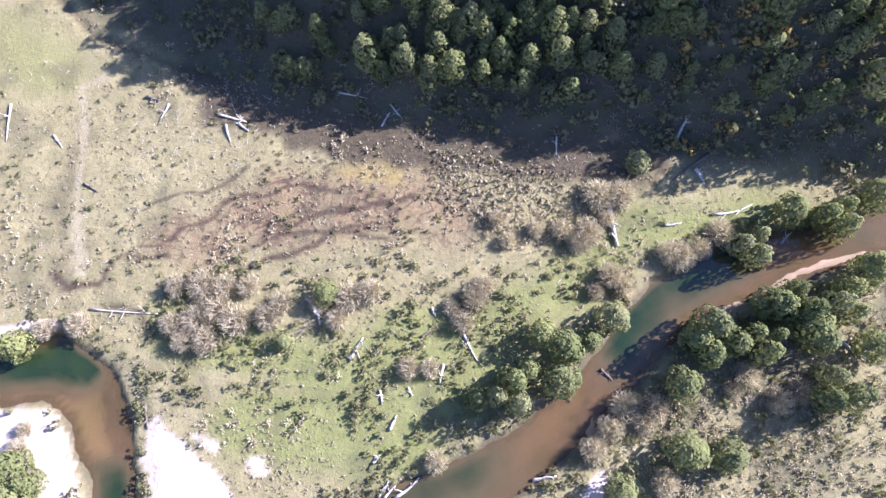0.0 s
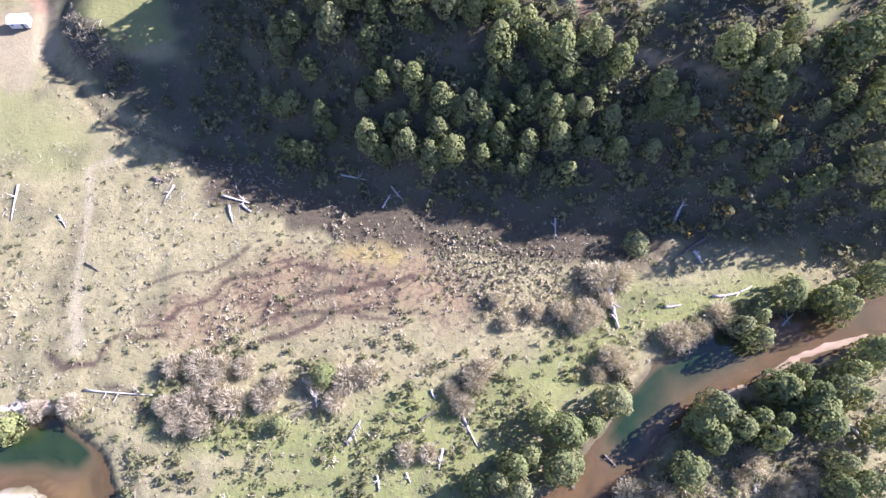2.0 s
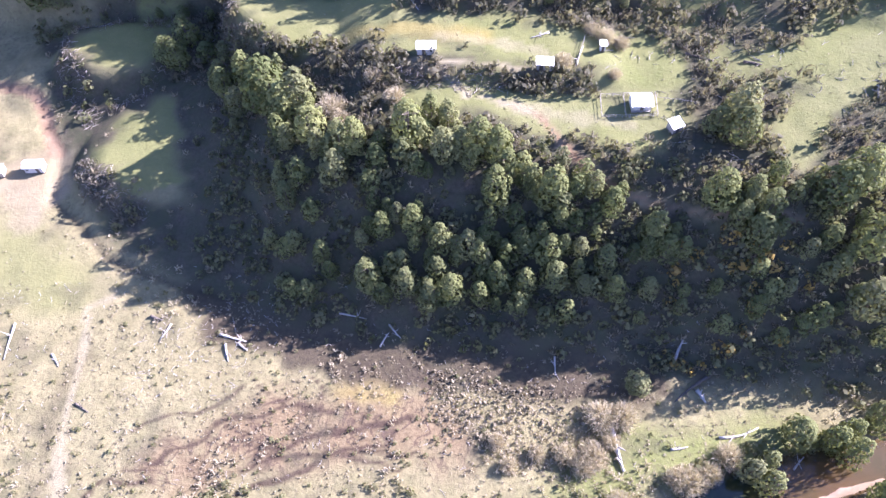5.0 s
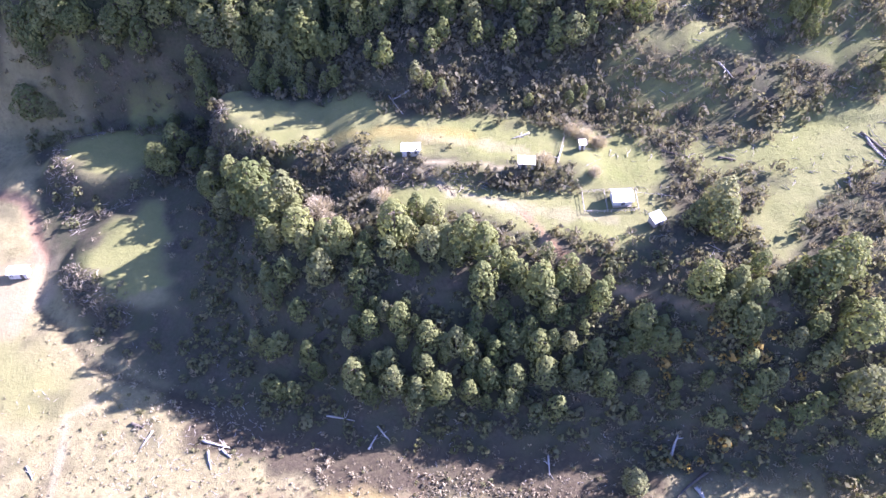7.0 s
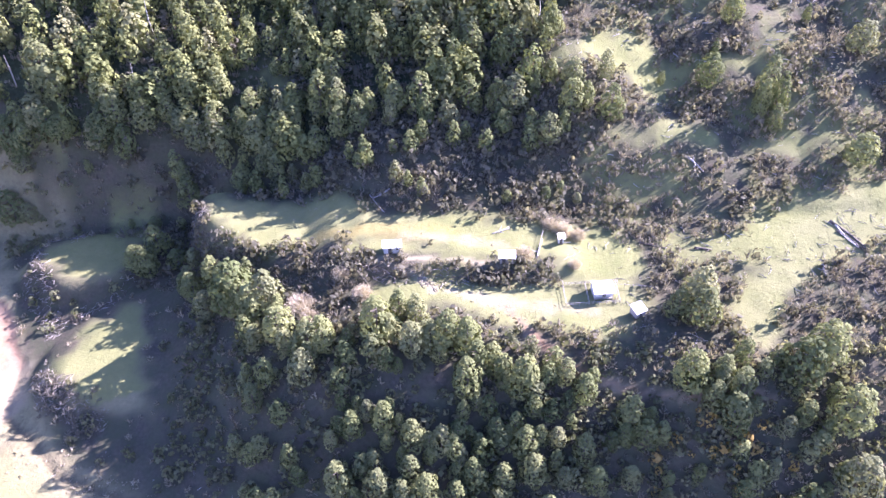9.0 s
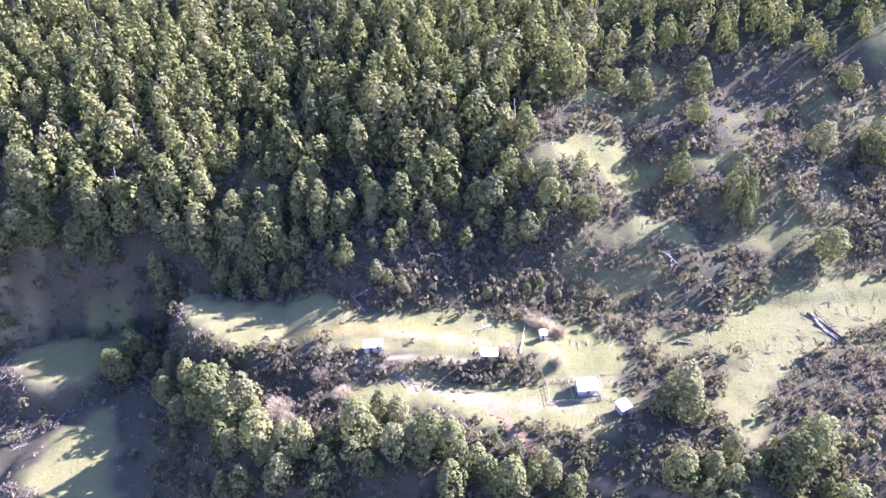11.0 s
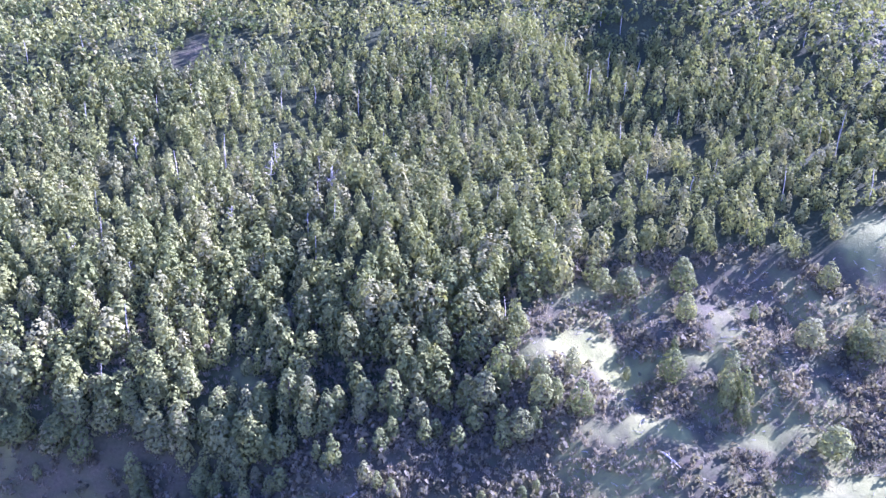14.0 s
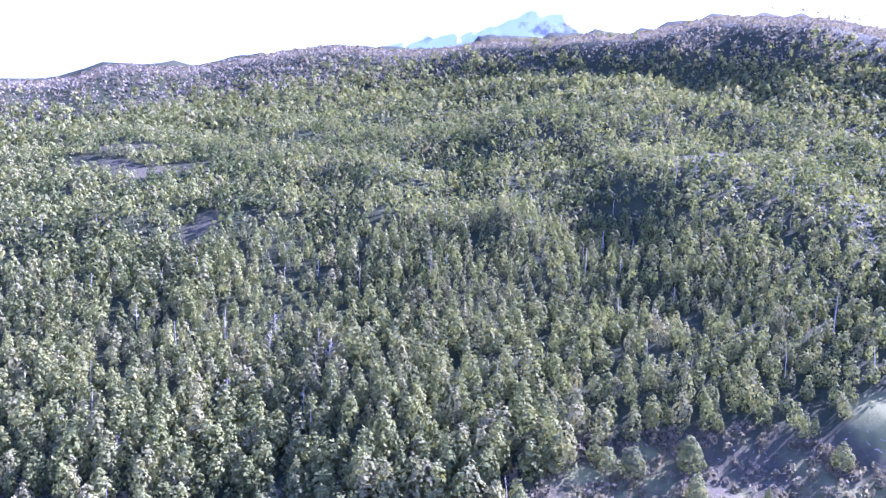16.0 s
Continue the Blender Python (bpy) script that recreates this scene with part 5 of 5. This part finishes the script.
SHRUB_FINE = [spray_shape(420 + k, 30, 0.9, 0.95, 0.0, 0.185, 7, 0.15, False) for k in range(6)]
TUFT = [spray_shape(440 + k, 9, 1.0, 0.7, 0.0, 0.30, 3, 0.0, False) for k in range(5)]
TWIGS = [np.concatenate(twig_fan(np.random.default_rng(460 + k), 13, 1.0, 0.75, 0.042)) for k in range(6)]
STICK = []
for k in range(6):
    g = np.random.default_rng(480 + k)
    p = np.array([[-0.5, 0, 0.03], [-0.15, g.normal(0, 0.06), 0.06], [0.15, g.normal(0, 0.06), 0.05], [0.5, g.normal(0, 0.08), 0.05]])
    v, q = ring_tube(p, [0.024, 0.02, 0.015, 0.008], 4)
    side = g.choice((-1, 1)) * g.uniform(0.15, 0.3)
    w, r = ring_tube(np.array([p[1], p[1] + np.array([0.2, side * 0.6, 0.07]), p[1] + np.array([0.38, side, 0.09])]), [0.013, 0.01, 0.005], 4)
    STICK.append(np.concatenate([v[q].reshape(-1, 3), w[r].reshape(-1, 3)]))

pasture = lambda x, y: np.maximum(spot(x, y, MEADOWS[0], 3, 5, 2, 6), 0)
strew("meadow_shrubs", "low dark green shrubs dotted over the river meadow", M_SHRUB, SHRUB_FINE, (-66, 46, -20, 36), 1.6,
      lambda x, y: dry_land(x, y) * ss(-0.35, 0.55, bumps(x, y, 8, 91) + 0.5 * bumps(x, y, 3, 92)) * 0.7, 1.28, 0.9)
strew("tussocks", "pale dry tussocks and clods on the trampled valley floor", M_DRY, TUFT, (-128, 100, -20, 100), 1.1,
      lambda x, y: dry_land(x, y) * (slope_at(x, y) < 2) * (0.22 + 0.5 * ss(0.0, 0.6, bumps(x, y, 10, 93) * 0.6 + bumps(x, y, 4, 94) * 0.5)) * (1 - 0.9 * pasture(x, y)), 0.55, 0.7, "grass")
strew("hummocks", "close-set grey tussock hummocks on wet ground", M_DRY, TUFT, (-2, 46, 33, 66), 0.95,
      lambda x, y: 0.85 * spot(x, y, [(6, 53, 9), (22, 48, 11), (34, 44, 6)], 3, 95, 3, 6) * (slope_at(x, y) < 1), 0.75, 0.9, "grass")
strew("valley_scrub", "grey leafless scrub over the valley floor", M_BARE, TWIGS, (-128, 104, -20, 100), 1.8,
      lambda x, y: dry_land(x, y) * (slope_at(x, y) < 3) * (ss(0.15, 0.65, bumps(x, y, 13, 96) * 0.7 + bumps(x, y, 5, 97) * 0.45) * 0.75 + 0.7 * spot(x, y, [(-100, 42, 7), (-104, 30, 5)], 4, 2, 3) + 0.6 * spot(x, y, [(14, 44, 8), (28, 40, 8)], 4, 3, 3)) * (1 - 0.9 * pasture(x, y)), 1.7, 0.8)
south_bank = lambda x, y: ss(3, 9, x - 36 - (y - 2) * 1.05) * dry_land(x, y) * (slope_at(x, y) < 0)
strew("bank_scrub", "dense grey-brown leafless scrub on the far bank", M_BARE, TWIGS, (30, 112, -20, 40), 1.35, lambda x, y: south_bank(x, y) * (0.45 + 0.5 * ss(-0.2, 0.4, bumps(x, y, 9, 98))) * ss(22, 10, y), 1.8, 0.8)
strew("bank_shrubs", "olive shrubs under the trees along the river", M_SHRUB, SHRUB_FINE, (-100, 112, -20, 56), 2.1,
      lambda x, y: (river(x, y) > -0.1) * (dry_land(x, y) > 0.2 - (x > -40)) * (ss(5, 0.5, river(x, y)) * 0.85 + south_bank(x, y) * 0.3), 1.6, 0.9)
bluff = lambda x, y: ss(-1, 4, slope_at(x, y)) * ss(6, -2, y - soft(*TOP, x, 16)) * (1 - open_ground(x, y))
strew("bluff_shrubs", "dark green shrubs covering the wooded bluff", M_SHRUB, SHRUB_FINE, (-132, 135, 40, 215), 2.0,
      lambda x, y: bluff(x, y) * (0.32 + 0.5 * ss(-0.2, 0.5, bumps(x, y, 9, 99))) * (0.12 + 0.88 * np.maximum(ss(-66, -52, x), ss(166, 172, y))), 2.1, 0.95)
strew("bluff_twigs", "grey leafless brush on the steep bluff", M_DRY, TWIGS, (-132, 135, 40, 215), 1.9,
      lambda x, y: bluff(x, y) * (0.25 + 0.6 * ss(10, 50, x)) * (0.4 + 0.6 * np.maximum(ss(-66, -52, x), ss(166, 172, y))), 2.0, 0.9)
hillside = lambda x, y: ss(0, 4, y - soft(*TOP, x, 16)) * (1 - open_ground(x, y)) * (np.hypot(x, y) < 262)
strew("hill_scrub", "purple-brown leafless scrub on the cleared hillside", M_BRUSH, TWIGS, (-130, 185, 88, 228), 1.6,
      lambda x, y: hillside(x, y) * (1 - 0.8 * spot(x, y, [(92, 202, 8), (115, 206, 11), (140, 210, 9)], 4, 9, 4, 8)) * np.where(x > 48, 0.75, np.where(x > -48, 0.7, 0.6)) * ss(-0.6, 0.1, bumps(x, y, 10, 101)), 2.3, 1.05)
strew("hill_shrubs", "grey-olive shrubs on the cleared hillside", M_HEATH, SHRUB_FINE, (-130, 185, 88, 225), 2.3,
      lambda x, y: hillside(x, y) * (1 - 0.6 * spot(x, y, [(92, 202, 8), (115, 206, 11), (140, 210, 9)], 4, 9, 4, 8)) * (0.18 + 0.35 * ss(-30, -10, x) * ss(48, 36, x) + 0.4 * ss(-0.1, 0.5, bumps(x, y, 12, 102))) * (0.5 + 0.5 * np.maximum(ss(-66, -52, x), ss(168, 174, y))), 2.3, 1.1)
strew("bench_tufts", "dry tufts and droppings on the grazed benches", M_DRY, TUFT, (-60, 180, 96, 225), 1.7, lambda x, y: (y < soft(*EDGE, x, 8)) * 0.16 + 0.25 * ss(0.2, 0.6, bumps(x, y, 6, 103)), 0.35, 0.7, "grass")
rim = lambda x, y: spot(x, y, [(-68, 164, 2), (-61, 153, 3), (-53, 144, 3.5), (-41, 140, 2.5), (-30, 141, 2)], 1.5, 9, 2, 4)
strew("rim_scrub", "grey-brown brush along the rim of the grassy bench", M_BRUSH, TWIGS, (-72, -26, 134, 170), 1.4, lambda x, y: 0.75 * rim(x, y), 1.9, 0.9)
strew("rim_shrubs", "olive shrubs along the rim of the grassy bench", M_SHRUB, SHRUB_FINE, (-72, -26, 134, 170), 2.0, lambda x, y: 0.6 * rim(x, y), 1.9, 1.0)
strew("heap_scrub", "grey brush tangled over the heap of poles", M_BRUSH, TWIGS, (-104, -72, 96, 128), 1.3, lambda x, y: 0.8 * spot(x, y, [(-97, 120, 2.5), (-90, 112, 4), (-82, 106, 4)], 2, 9, 2, 4), 1.9, 0.9)
strew("rusty_shrubs", "rust and yellow coloured shrubs on the shaded bluff", M_RUST, SHRUB_FINE, (52, 82, 62, 86), 2.6, lambda x, y: 0.55 * ss(-0.1, 0.5, bumps(x, y, 7, 104)), 1.9, 1.1)
strew("brushwood", "strewn pale sticks and split dead wood", M_DEAD, STICK, (-126, 60, 20, 100), 1.5,
      lambda x, y: (slope_at(x, y) < 12) * dry_land(x, y) * (0.05 + 0.5 * spot(x, y, [(-64, 66, 9), (-52, 68, 9), (-40, 78, 5)], 5, 1, 4) + 0.25 * ss(0.3, 0.7, bumps(x, y, 12, 105))), 1.35, 1.1, "dead wood")
strew("dark_heath", "small dark shrubs dotted over the trampled valley floor", M_SHRUB, SHRUB_FINE, (-126, 60, 18, 84), 1.7,
      lambda x, y: dry_land(x, y) * (slope_at(x, y) < 3) * (1 - 0.95 * pasture(x, y)) * (0.05 + 0.4 * ss(0.1, 0.7, bumps(x, y, 9, 111) * 0.7 + bumps(x, y, 3, 112) * 0.5)), 0.85, 0.8)
heaps = lambda x, y: np.maximum.reduce([spot(x, y, s, 1.5, 8, 1, 4) for s in ([(-17, 133, 1.5), (-8, 127, 2.5), (6, 124, 2.2), (24, 123.5, 1.8), (34, 123, 1.2)], [(-109, 160, 2), (-107, 151, 4), (-104, 143, 4), (-99, 136, 3)], [(-78, 152, 1), (-85, 143.5, 1.2), (-94, 139, 1.5)], [(-97, 119, 2.5), (-90, 112.5, 4), (-83, 106.5, 3), (-79, 106, 2)], [(-100, 168, 1.5), (-112, 172, 1.5)], [(-66, 163, 1.5), (-58, 158, 1.5)])])
strew("brushwood", "heaped fallen poles along the scarps and the ravine", M_BOARD, STICK, (-122, 60, 92, 178), 1.0, lambda x, y: 0.7 * heaps(x, y), 1.7, 1.8, "dead wood")
strew("brushwood", "dark rotten branches among the heaped poles", M_CHAR, STICK, (-122, 60, 92, 178), 0.9, lambda x, y: 0.8 * heaps(x, y), 1.7, 1.9, "dead wood")

strew("brushwood", "pale fallen poles and branches lying over the cleared hillside", M_DEAD, STICK, (40, 180, 96, 222), 1.9,
      lambda x, y: (y < soft(*EDGE, x, 8)) * (0.05 + 0.3 * ss(0.0, 0.6, bumps(x, y, 11, 114))), 2.2, 1.6, "dead wood")

# more trees that fill the bluff between the big ones
x, y = jitter(-62, 120, 52, 128, 3.9, rng)
ok = (bluff(x, y) > 0.6) & (slope_at(x, y) > 7) & (rng.uniform(size=len(x)) < np.where(x < 44, 0.45, 0.35) * ss(-0.4, 0.3, bumps(x, y, 12, 106)) * ss(-50, -36, x))
x, y = x[ok], y[ok]
w = rng.uniform(0.4, 0.85, len(x))
scatter_mesh("bluff_wood", "young evergreen trees crowded on the bluff", "forest", M_LEAF, [spray_shape(500 + k, 420, 6, 9.5, 0.5, 0.42, 20, c) for k, c in enumerate((0.45, 0.6, 0.75, 0.55))], x, y, w, w * rng.uniform(0.85, 1.3, len(x)), rng)

# scattered young trees on the cleared hillside
x, y = jitter(-125, 175, 128, 222, 6.4, rng)
ok = (hillside(x, y) > 0.6) & (y < soft(*EDGE, x, 8)) & (rng.uniform(size=len(x)) < (0.06 + 0.15 * ss(0.0, 0.5, bumps(x, y, 22, 110))) * ss(60, 50, x) * ss(-62, -54, x) + 0.75 * ss(52, 40, x) * ss(158, 164, y) * ss(-58, -50, x) + 0.3 * ss(-54, -62, x) * ss(168, 174, y))
x, y = x[ok], y[ok]
w = rng.uniform(0.35, 0.9, len(x))
scatter_mesh("hill_wood", "scattered young evergreen trees on the cleared hillside", "forest", M_LEAF, [spray_shape(520 + k, 420, 5.5, 9.5, 0.5, 0.42, 20, c) for k, c in enumerate((0.4, 0.55, 0.7, 0.5))], x, y, w, w * rng.uniform(0.9, 1.4, len(x)), rng)

# pale dead poles standing through the mountain wood
POLE = []
for k in range(4):
    g = np.random.default_rng(540 + k)
    v, q = ring_tube(np.array([[0, 0, -0.3], [g.normal(0, 0.2), g.normal(0, 0.2), 6], [g.normal(0, 0.4), g.normal(0, 0.4), 11]]), [0.16, 0.12, 0.04], 5)
    POLE.append(v[q].reshape(-1, 3))
x, y = jitter(-200, 300, 185, 420, 15.0, rng)
az = np.degrees(np.arctan2(x, y))
ok = (az > -33) & (az < 40) & (y > soft(*EDGE, x, 8) + 4) & (openings(x, y) < 0.3) & (rng.uniform(size=len(x)) < 0.16)
x, y = x[ok], y[ok]
scatter_mesh("dead_poles", "bleached dead trunks standing among the evergreens", "dead wood", M_DEAD, POLE, x, y, rng.uniform(0.8, 1.5, len(x)), rng.uniform(0.75, 1.3, len(x)), rng)


def snag(x, y, high, spread, seed, label):
    """A standing dead tree: bleached trunk and bare forking branches."""
    g = np.random.default_rng(seed)
    ob = tagged(new("dead_tree"), label, "tree", "dead trees")
    z = ground_z(x, y)
    ob.location = (x, y, z)
    lean = g.normal(0, 0.05, 2) * high
    path = np.array([[0, 0, -0.3], [lean[0] * 0.3, lean[1] * 0.3, high * 0.4], [lean[0], lean[1], high]])
    new("trunk", mesh_of("trunk", *ring_tube(path, [0.022 * high, 0.016 * high, 0.005 * high], 7), M_DEAD, True)).parent = ob
    for _ in range(9):
        k = g.uniform(0.35, 0.95)
        base = np.array([np.interp(k, [0, 0.4, 1], path[:, i]) for i in range(3)])
        a = g.uniform(0, 6.283)
        tip = base + np.array([math.cos(a), math.sin(a), g.uniform(0.2, 0.8)]) * spread * (1.15 - k) * g.uniform(0.6, 1.1)
        mid = (base + tip) / 2 + g.normal(0, 0.06, 3) * spread
        fork = tip + g.normal(0, 0.22, 3) * spread
        v, q = join([ring_tube([base, mid, tip], np.array([0.009, 0.006, 0.002]) * high, 5), ring_tube([mid, (mid + fork) / 2, fork], np.array([0.005, 0.004, 0.0015]) * high, 4)])
        new("branch", mesh_of("branch", v, q, M_DEAD, True)).parent = ob


for k, (x, y, high, spread) in enumerate(SNAGS):
    snag(x, y, high, spread, 600 + k, "bleached dead tree with bare forking limbs beside a thicket" if y < 60 else "bleached dead trunk standing in the evergreen wood")


# ---- houses, sheds and fences ----
def box_mesh(bm, x0, x1, y0, y1, z0, z1, bevel=0.0):
    m = bmesh.ops.create_cube(bm, size=1, matrix=Matrix.LocRotScale(((x0 + x1) / 2, (y0 + y1) / 2, (z0 + z1) / 2), None, (x1 - x0, y1 - y0, z1 - z0)))
    if bevel:
        bmesh.ops.bevel(bm, geom=list({e for v in m["verts"] for e in v.link_edges}), offset=bevel, segments=1, affect="EDGES")


def part(name, boxes, mat, parent, label="", bevel=0.0):
    """One mesh of boxes as a part of its parent."""
    bm = bmesh.new()
    for b in boxes:
        box_mesh(bm, *b, bevel=bevel)
    me = bpy.data.meshes.new(name)
    bm.to_mesh(me)
    bm.free()
    me.materials.append(mat)
    ob = new(name, me)
    ob.parent = parent
    return tagged(ob, label) if label else ob


def sheet(name, x0, x1, ya, za, yb, zb, mat, parent, waves=5):
    """A sheet of corrugated roofing from its eave (ya, za) to its ridge (yb, zb)."""
    n = waves * 4 + 1
    xs = np.linspace(x0, x1, n)
    up = 0.02 * np.cos(np.arange(n) * math.pi / 2)
    v, q = [], []
    for lift in (0.0, 0.012):
        for yy, zz in ((ya, za), (yb, zb)):
            v += [(a, yy, zz + b + lift) for a, b in zip(xs, up)]
    for i in range(n - 1):
        q += [(i, i + 1, n + i + 1, n + i), (2 * n + i, 3 * n + i, 3 * n + i + 1, 2 * n + i + 1), (i, 2 * n + i, 2 * n + i + 1, i + 1), (n + i, n + i + 1, 3 * n + i + 1, 3 * n + i)]
    q += [(0, n, 3 * n, 2 * n), (n - 1, 3 * n - 1, 4 * n - 1, 2 * n - 1)]
    ob = new(name, mesh_of(name, np.array(v), np.array(q), mat))
    ob.parent = parent
    return ob


def cabin(name, label, x, y, turn, wide, deep, wall, rise, board, windows, doors, sheets=5, lean=False, porch=0.0):
    """A small timber building: four walls with thickness, a sheet-metal roof, its door and windows in the front."""
    z = min(ground_z(x + a * wide / 2, y + b * deep / 2) for a in (-1, 1) for b in (-1, 1))
    ob = tagged(new(name), label, "building")
    ob.matrix_basis = pose(x, y, z - 0.05, 0, 0, turn)
    a, d, t = wide / 2, deep / 2, 0.09
    base = 0.5
    part("footing", [(-a + 0.05, a - 0.05, -d + 0.05, d - 0.05, -0.4, base)], M_CHAR, ob)
    wall_top = base + wall
    # front wall in pieces round its openings
    cuts = sorted([(c - w / 2, c + w / 2, base + 0.95, base + 1.65) for c, w in windows] + [(c - w / 2, c + w / 2, base, base + 1.9) for c, w in doors])
    pieces, at = [], -a
    for u0, u1, v0, v1 in cuts:
        pieces += [(at, u0, -d, -d + t, base, wall_top), (u0, u1, -d, -d + t, v1, wall_top)]
        if v0 > base:
            pieces.append((u0, u1, -d, -d + t, base, v0))
        at = u1
    pieces.append((at, a, -d, -d + t, base, wall_top))
    part("front_wall", pieces, board, ob)
    part("back_wall", [(-a, a, d - t, d, base, wall_top + (rise if lean else 0))], board, ob)
    for s in (-1, 1):
        n = 6
        gable = [(s * a - (t if s > 0 else 0), s * a + (t if s < 0 else 0), -d + t, d - t, base, wall_top)]
        for k in range(n):
            h = rise * (k + 0.5) / n
            lo, hi = (-d + 2 * d * (k + 0.4) / n, d - t) if lean else (-d + d * (k + 0.5) / n, d - d * (k + 0.5) / n)
            gable.append((gable[0][0], gable[0][1], lo, hi, wall_top + rise * k / n - 0.001 * k, wall_top + rise * (k + 1) / n - 0.06))
        part("side_wall", gable, board, ob)
    for c, w in windows:
        f = part("window", [(c - w / 2, c - w / 2 + 0.06, -d - 0.02, -d + t, base + 0.95, base + 1.65), (c + w / 2 - 0.06, c + w / 2, -d - 0.02, -d + t, base + 0.95, base + 1.65),
                            (c - w / 2, c + w / 2, -d - 0.03, -d + t, base + 0.89, base + 0.95), (c - 0.025, c + 0.025, -d - 0.02, -d + t, base + 0.95, base + 1.65)], M_WHITE, ob)
        part("pane", [(c - w / 2 + 0.06, c - 0.025, -d + 0.03, -d + 0.045, base + 0.95, base + 1.65), (c + 0.025, c + w / 2 - 0.06, -d + 0.03, -d + 0.045, base + 0.95, base + 1.65)], M_GLASS, f)
    for c, w in doors:
        dr = part("door", [(c - w / 2 + 0.03, c + w / 2 - 0.03, -d + 0.02, -d + 0.06, base, base + 1.88)], M_CHAR, ob)
        part("handle", [(c + w / 2 - 0.14, c + w / 2 - 0.10, -d - 0.03, -d + 0.02, base + 0.9, base + 1.02)], M_ZINC, dr)
    over = 0.28
    for k in range(sheets):
        x0, x1 = -a - over + (wide + 2 * over) * k / sheets, -a - over + (wide + 2 * over) * (k + 1) / sheets + 0.03
        lap = 0.008 * (k % 2)
        if lean:
            sheet("roof_sheet", x0, x1, -d - over, wall_top - 0.04 + lap, d + over, wall_top + rise + 0.06 + lap, M_ZINC, ob)
        else:
            slope = rise / d
            sheet("roof_sheet", x0, x1, -d - over - porch, wall_top - slope * (over + porch) * 0.8 + 0.04 + lap, 0, wall_top + rise + 0.05 + lap, M_ZINC, ob)
            sheet("roof_sheet", x0, x1, d + over, wall_top - slope * over + 0.04 + lap, 0, wall_top + rise + 0.05 + lap, M_ZINC, ob)
    if porch:
        for px in (-a + 0.1, 0.0, a - 0.1):
            part("porch_post", [(px - 0.05, px + 0.05, -d - porch, -d - porch + 0.1, -0.3, wall_top - 0.12)], M_BOARD, ob)
        part("porch_floor", [(-a, a, -d - porch, -d - 0.003, base - 0.15, base)], M_BOARD, ob)
    return ob


def fence(label, corners, gap=1.6, high=1.05, rails=2):
    """Posts and rails along the corners."""
    ob = tagged(new("fence"), label, "fence")
    ob.location = (corners[0][0], corners[0][1], ground_z(*corners[0]))
    o = Vector(ob.location)
    g = np.random.default_rng(len(corners) * 7)
    posts = []
    for (ax, ay), (bx, by) in zip(corners, corners[1:]):
        n = max(1, round(math.hypot(bx - ax, by - ay) / gap))
        posts += [(ax + (bx - ax) * k / n, ay + (by - ay) * k / n) for k in range(n)]
    posts.append(corners[-1])
    tops = []
    for px, py in posts:
        z = ground_z(px, py)
        h = high * g.uniform(0.9, 1.15)
        p = np.array([[px, py, z - 0.3], [px + g.normal(0, 0.03), py + g.normal(0, 0.03), z + h * 0.5], [px + g.normal(0, 0.04), py + g.normal(0, 0.04), z + h]]) - o
        new("post", mesh_of("post", *ring_tube(p, [0.075, 0.07, 0.06], 6), M_BOARD)).parent = ob
        tops.append(Vector((px, py, z)) - o)
    for a, b in zip(tops, tops[1:]):
        for k in range(rails):
            up = Vector((0, 0, high * (0.9 - 0.45 * k)))
            new("rail", mesh_of("rail", *ring_tube(np.array([a + up, (a + b) / 2 + up + Vector((0, 0, g.normal(0, 0.02))), b + up]), [0.05, 0.05, 0.045], 5), M_BOARD)).parent = ob
    return ob


cabin("cottage", "small white cottage with a pale sheet-metal roof in a fenced yard", 46.6, 117.2, 2, 4.6, 3.3, 2.2, 0.7, M_WHITE, [(-1.4, 0.9), (1.4, 0.9)], [(0.2, 0.85)], 6, porch=0.5)
cabin("shed", "pale plank shed with a bright sheet-metal roof on the bench", -4.0, 133.3, 1, 4.4, 2.7, 2.1, 0.6, M_WHITE, [(1.2, 0.7)], [(-0.6, 0.9)], 5)
cabin("shed", "grey plank shed with a lean-to metal roof above the scarp", 24.6, 127.6, -4, 3.7, 2.0, 2.0, 0.4, M_BOARD, [(0.9, 0.7)], [(-0.8, 0.9)], 4, True)
cabin("shed", "low storehouse with a white metal roof beside the big tree", 53.6, 110.0, 24, 2.7, 2.4, 1.8, 0.45, M_BOARD, [], [(0.0, 0.9)], 4, True)
cabin("outhouse", "tiny white outhouse on the green yard", 39.3, 133.6, 0, 1.3, 1.2, 1.9, 0.3, M_WHITE, [], [(0.0, 0.7)], 2, True)
cabin("shed", "long white-roofed shed beside the creek ford", -110.6, 120.2, 3, 4.8, 2.8, 2.2, 0.7, M_WHITE, [(-1.6, 0.8)], [(1.0, 0.9)], 6)
cabin("shed", "small white-roofed hut at the edge of the farmyard", -120.4, 118.6, 8, 3.6, 3.0, 2.0, 0.6, M_BOARD, [], [(0.4, 0.9)], 4)
fence("weathered post and rail fence round the cottage yard", [(37.6, 120.3), (50.6, 120.3), (50.4, 113.9), (37.4, 113.9), (37.6, 120.3)])
fence("short weathered fence dividing the cottage yard", [(43.0, 120.2), (43.0, 114.0)])
fence("leaning wooden fence beside the outhouse yard", [(32.6, 129.0), (35.2, 137.0)], 1.4)
fence("old wire fence line crossing the yard", [(50.6, 118.8), (54.5, 118.0), (58.5, 117.2)], 2.0, 1.0, 1)
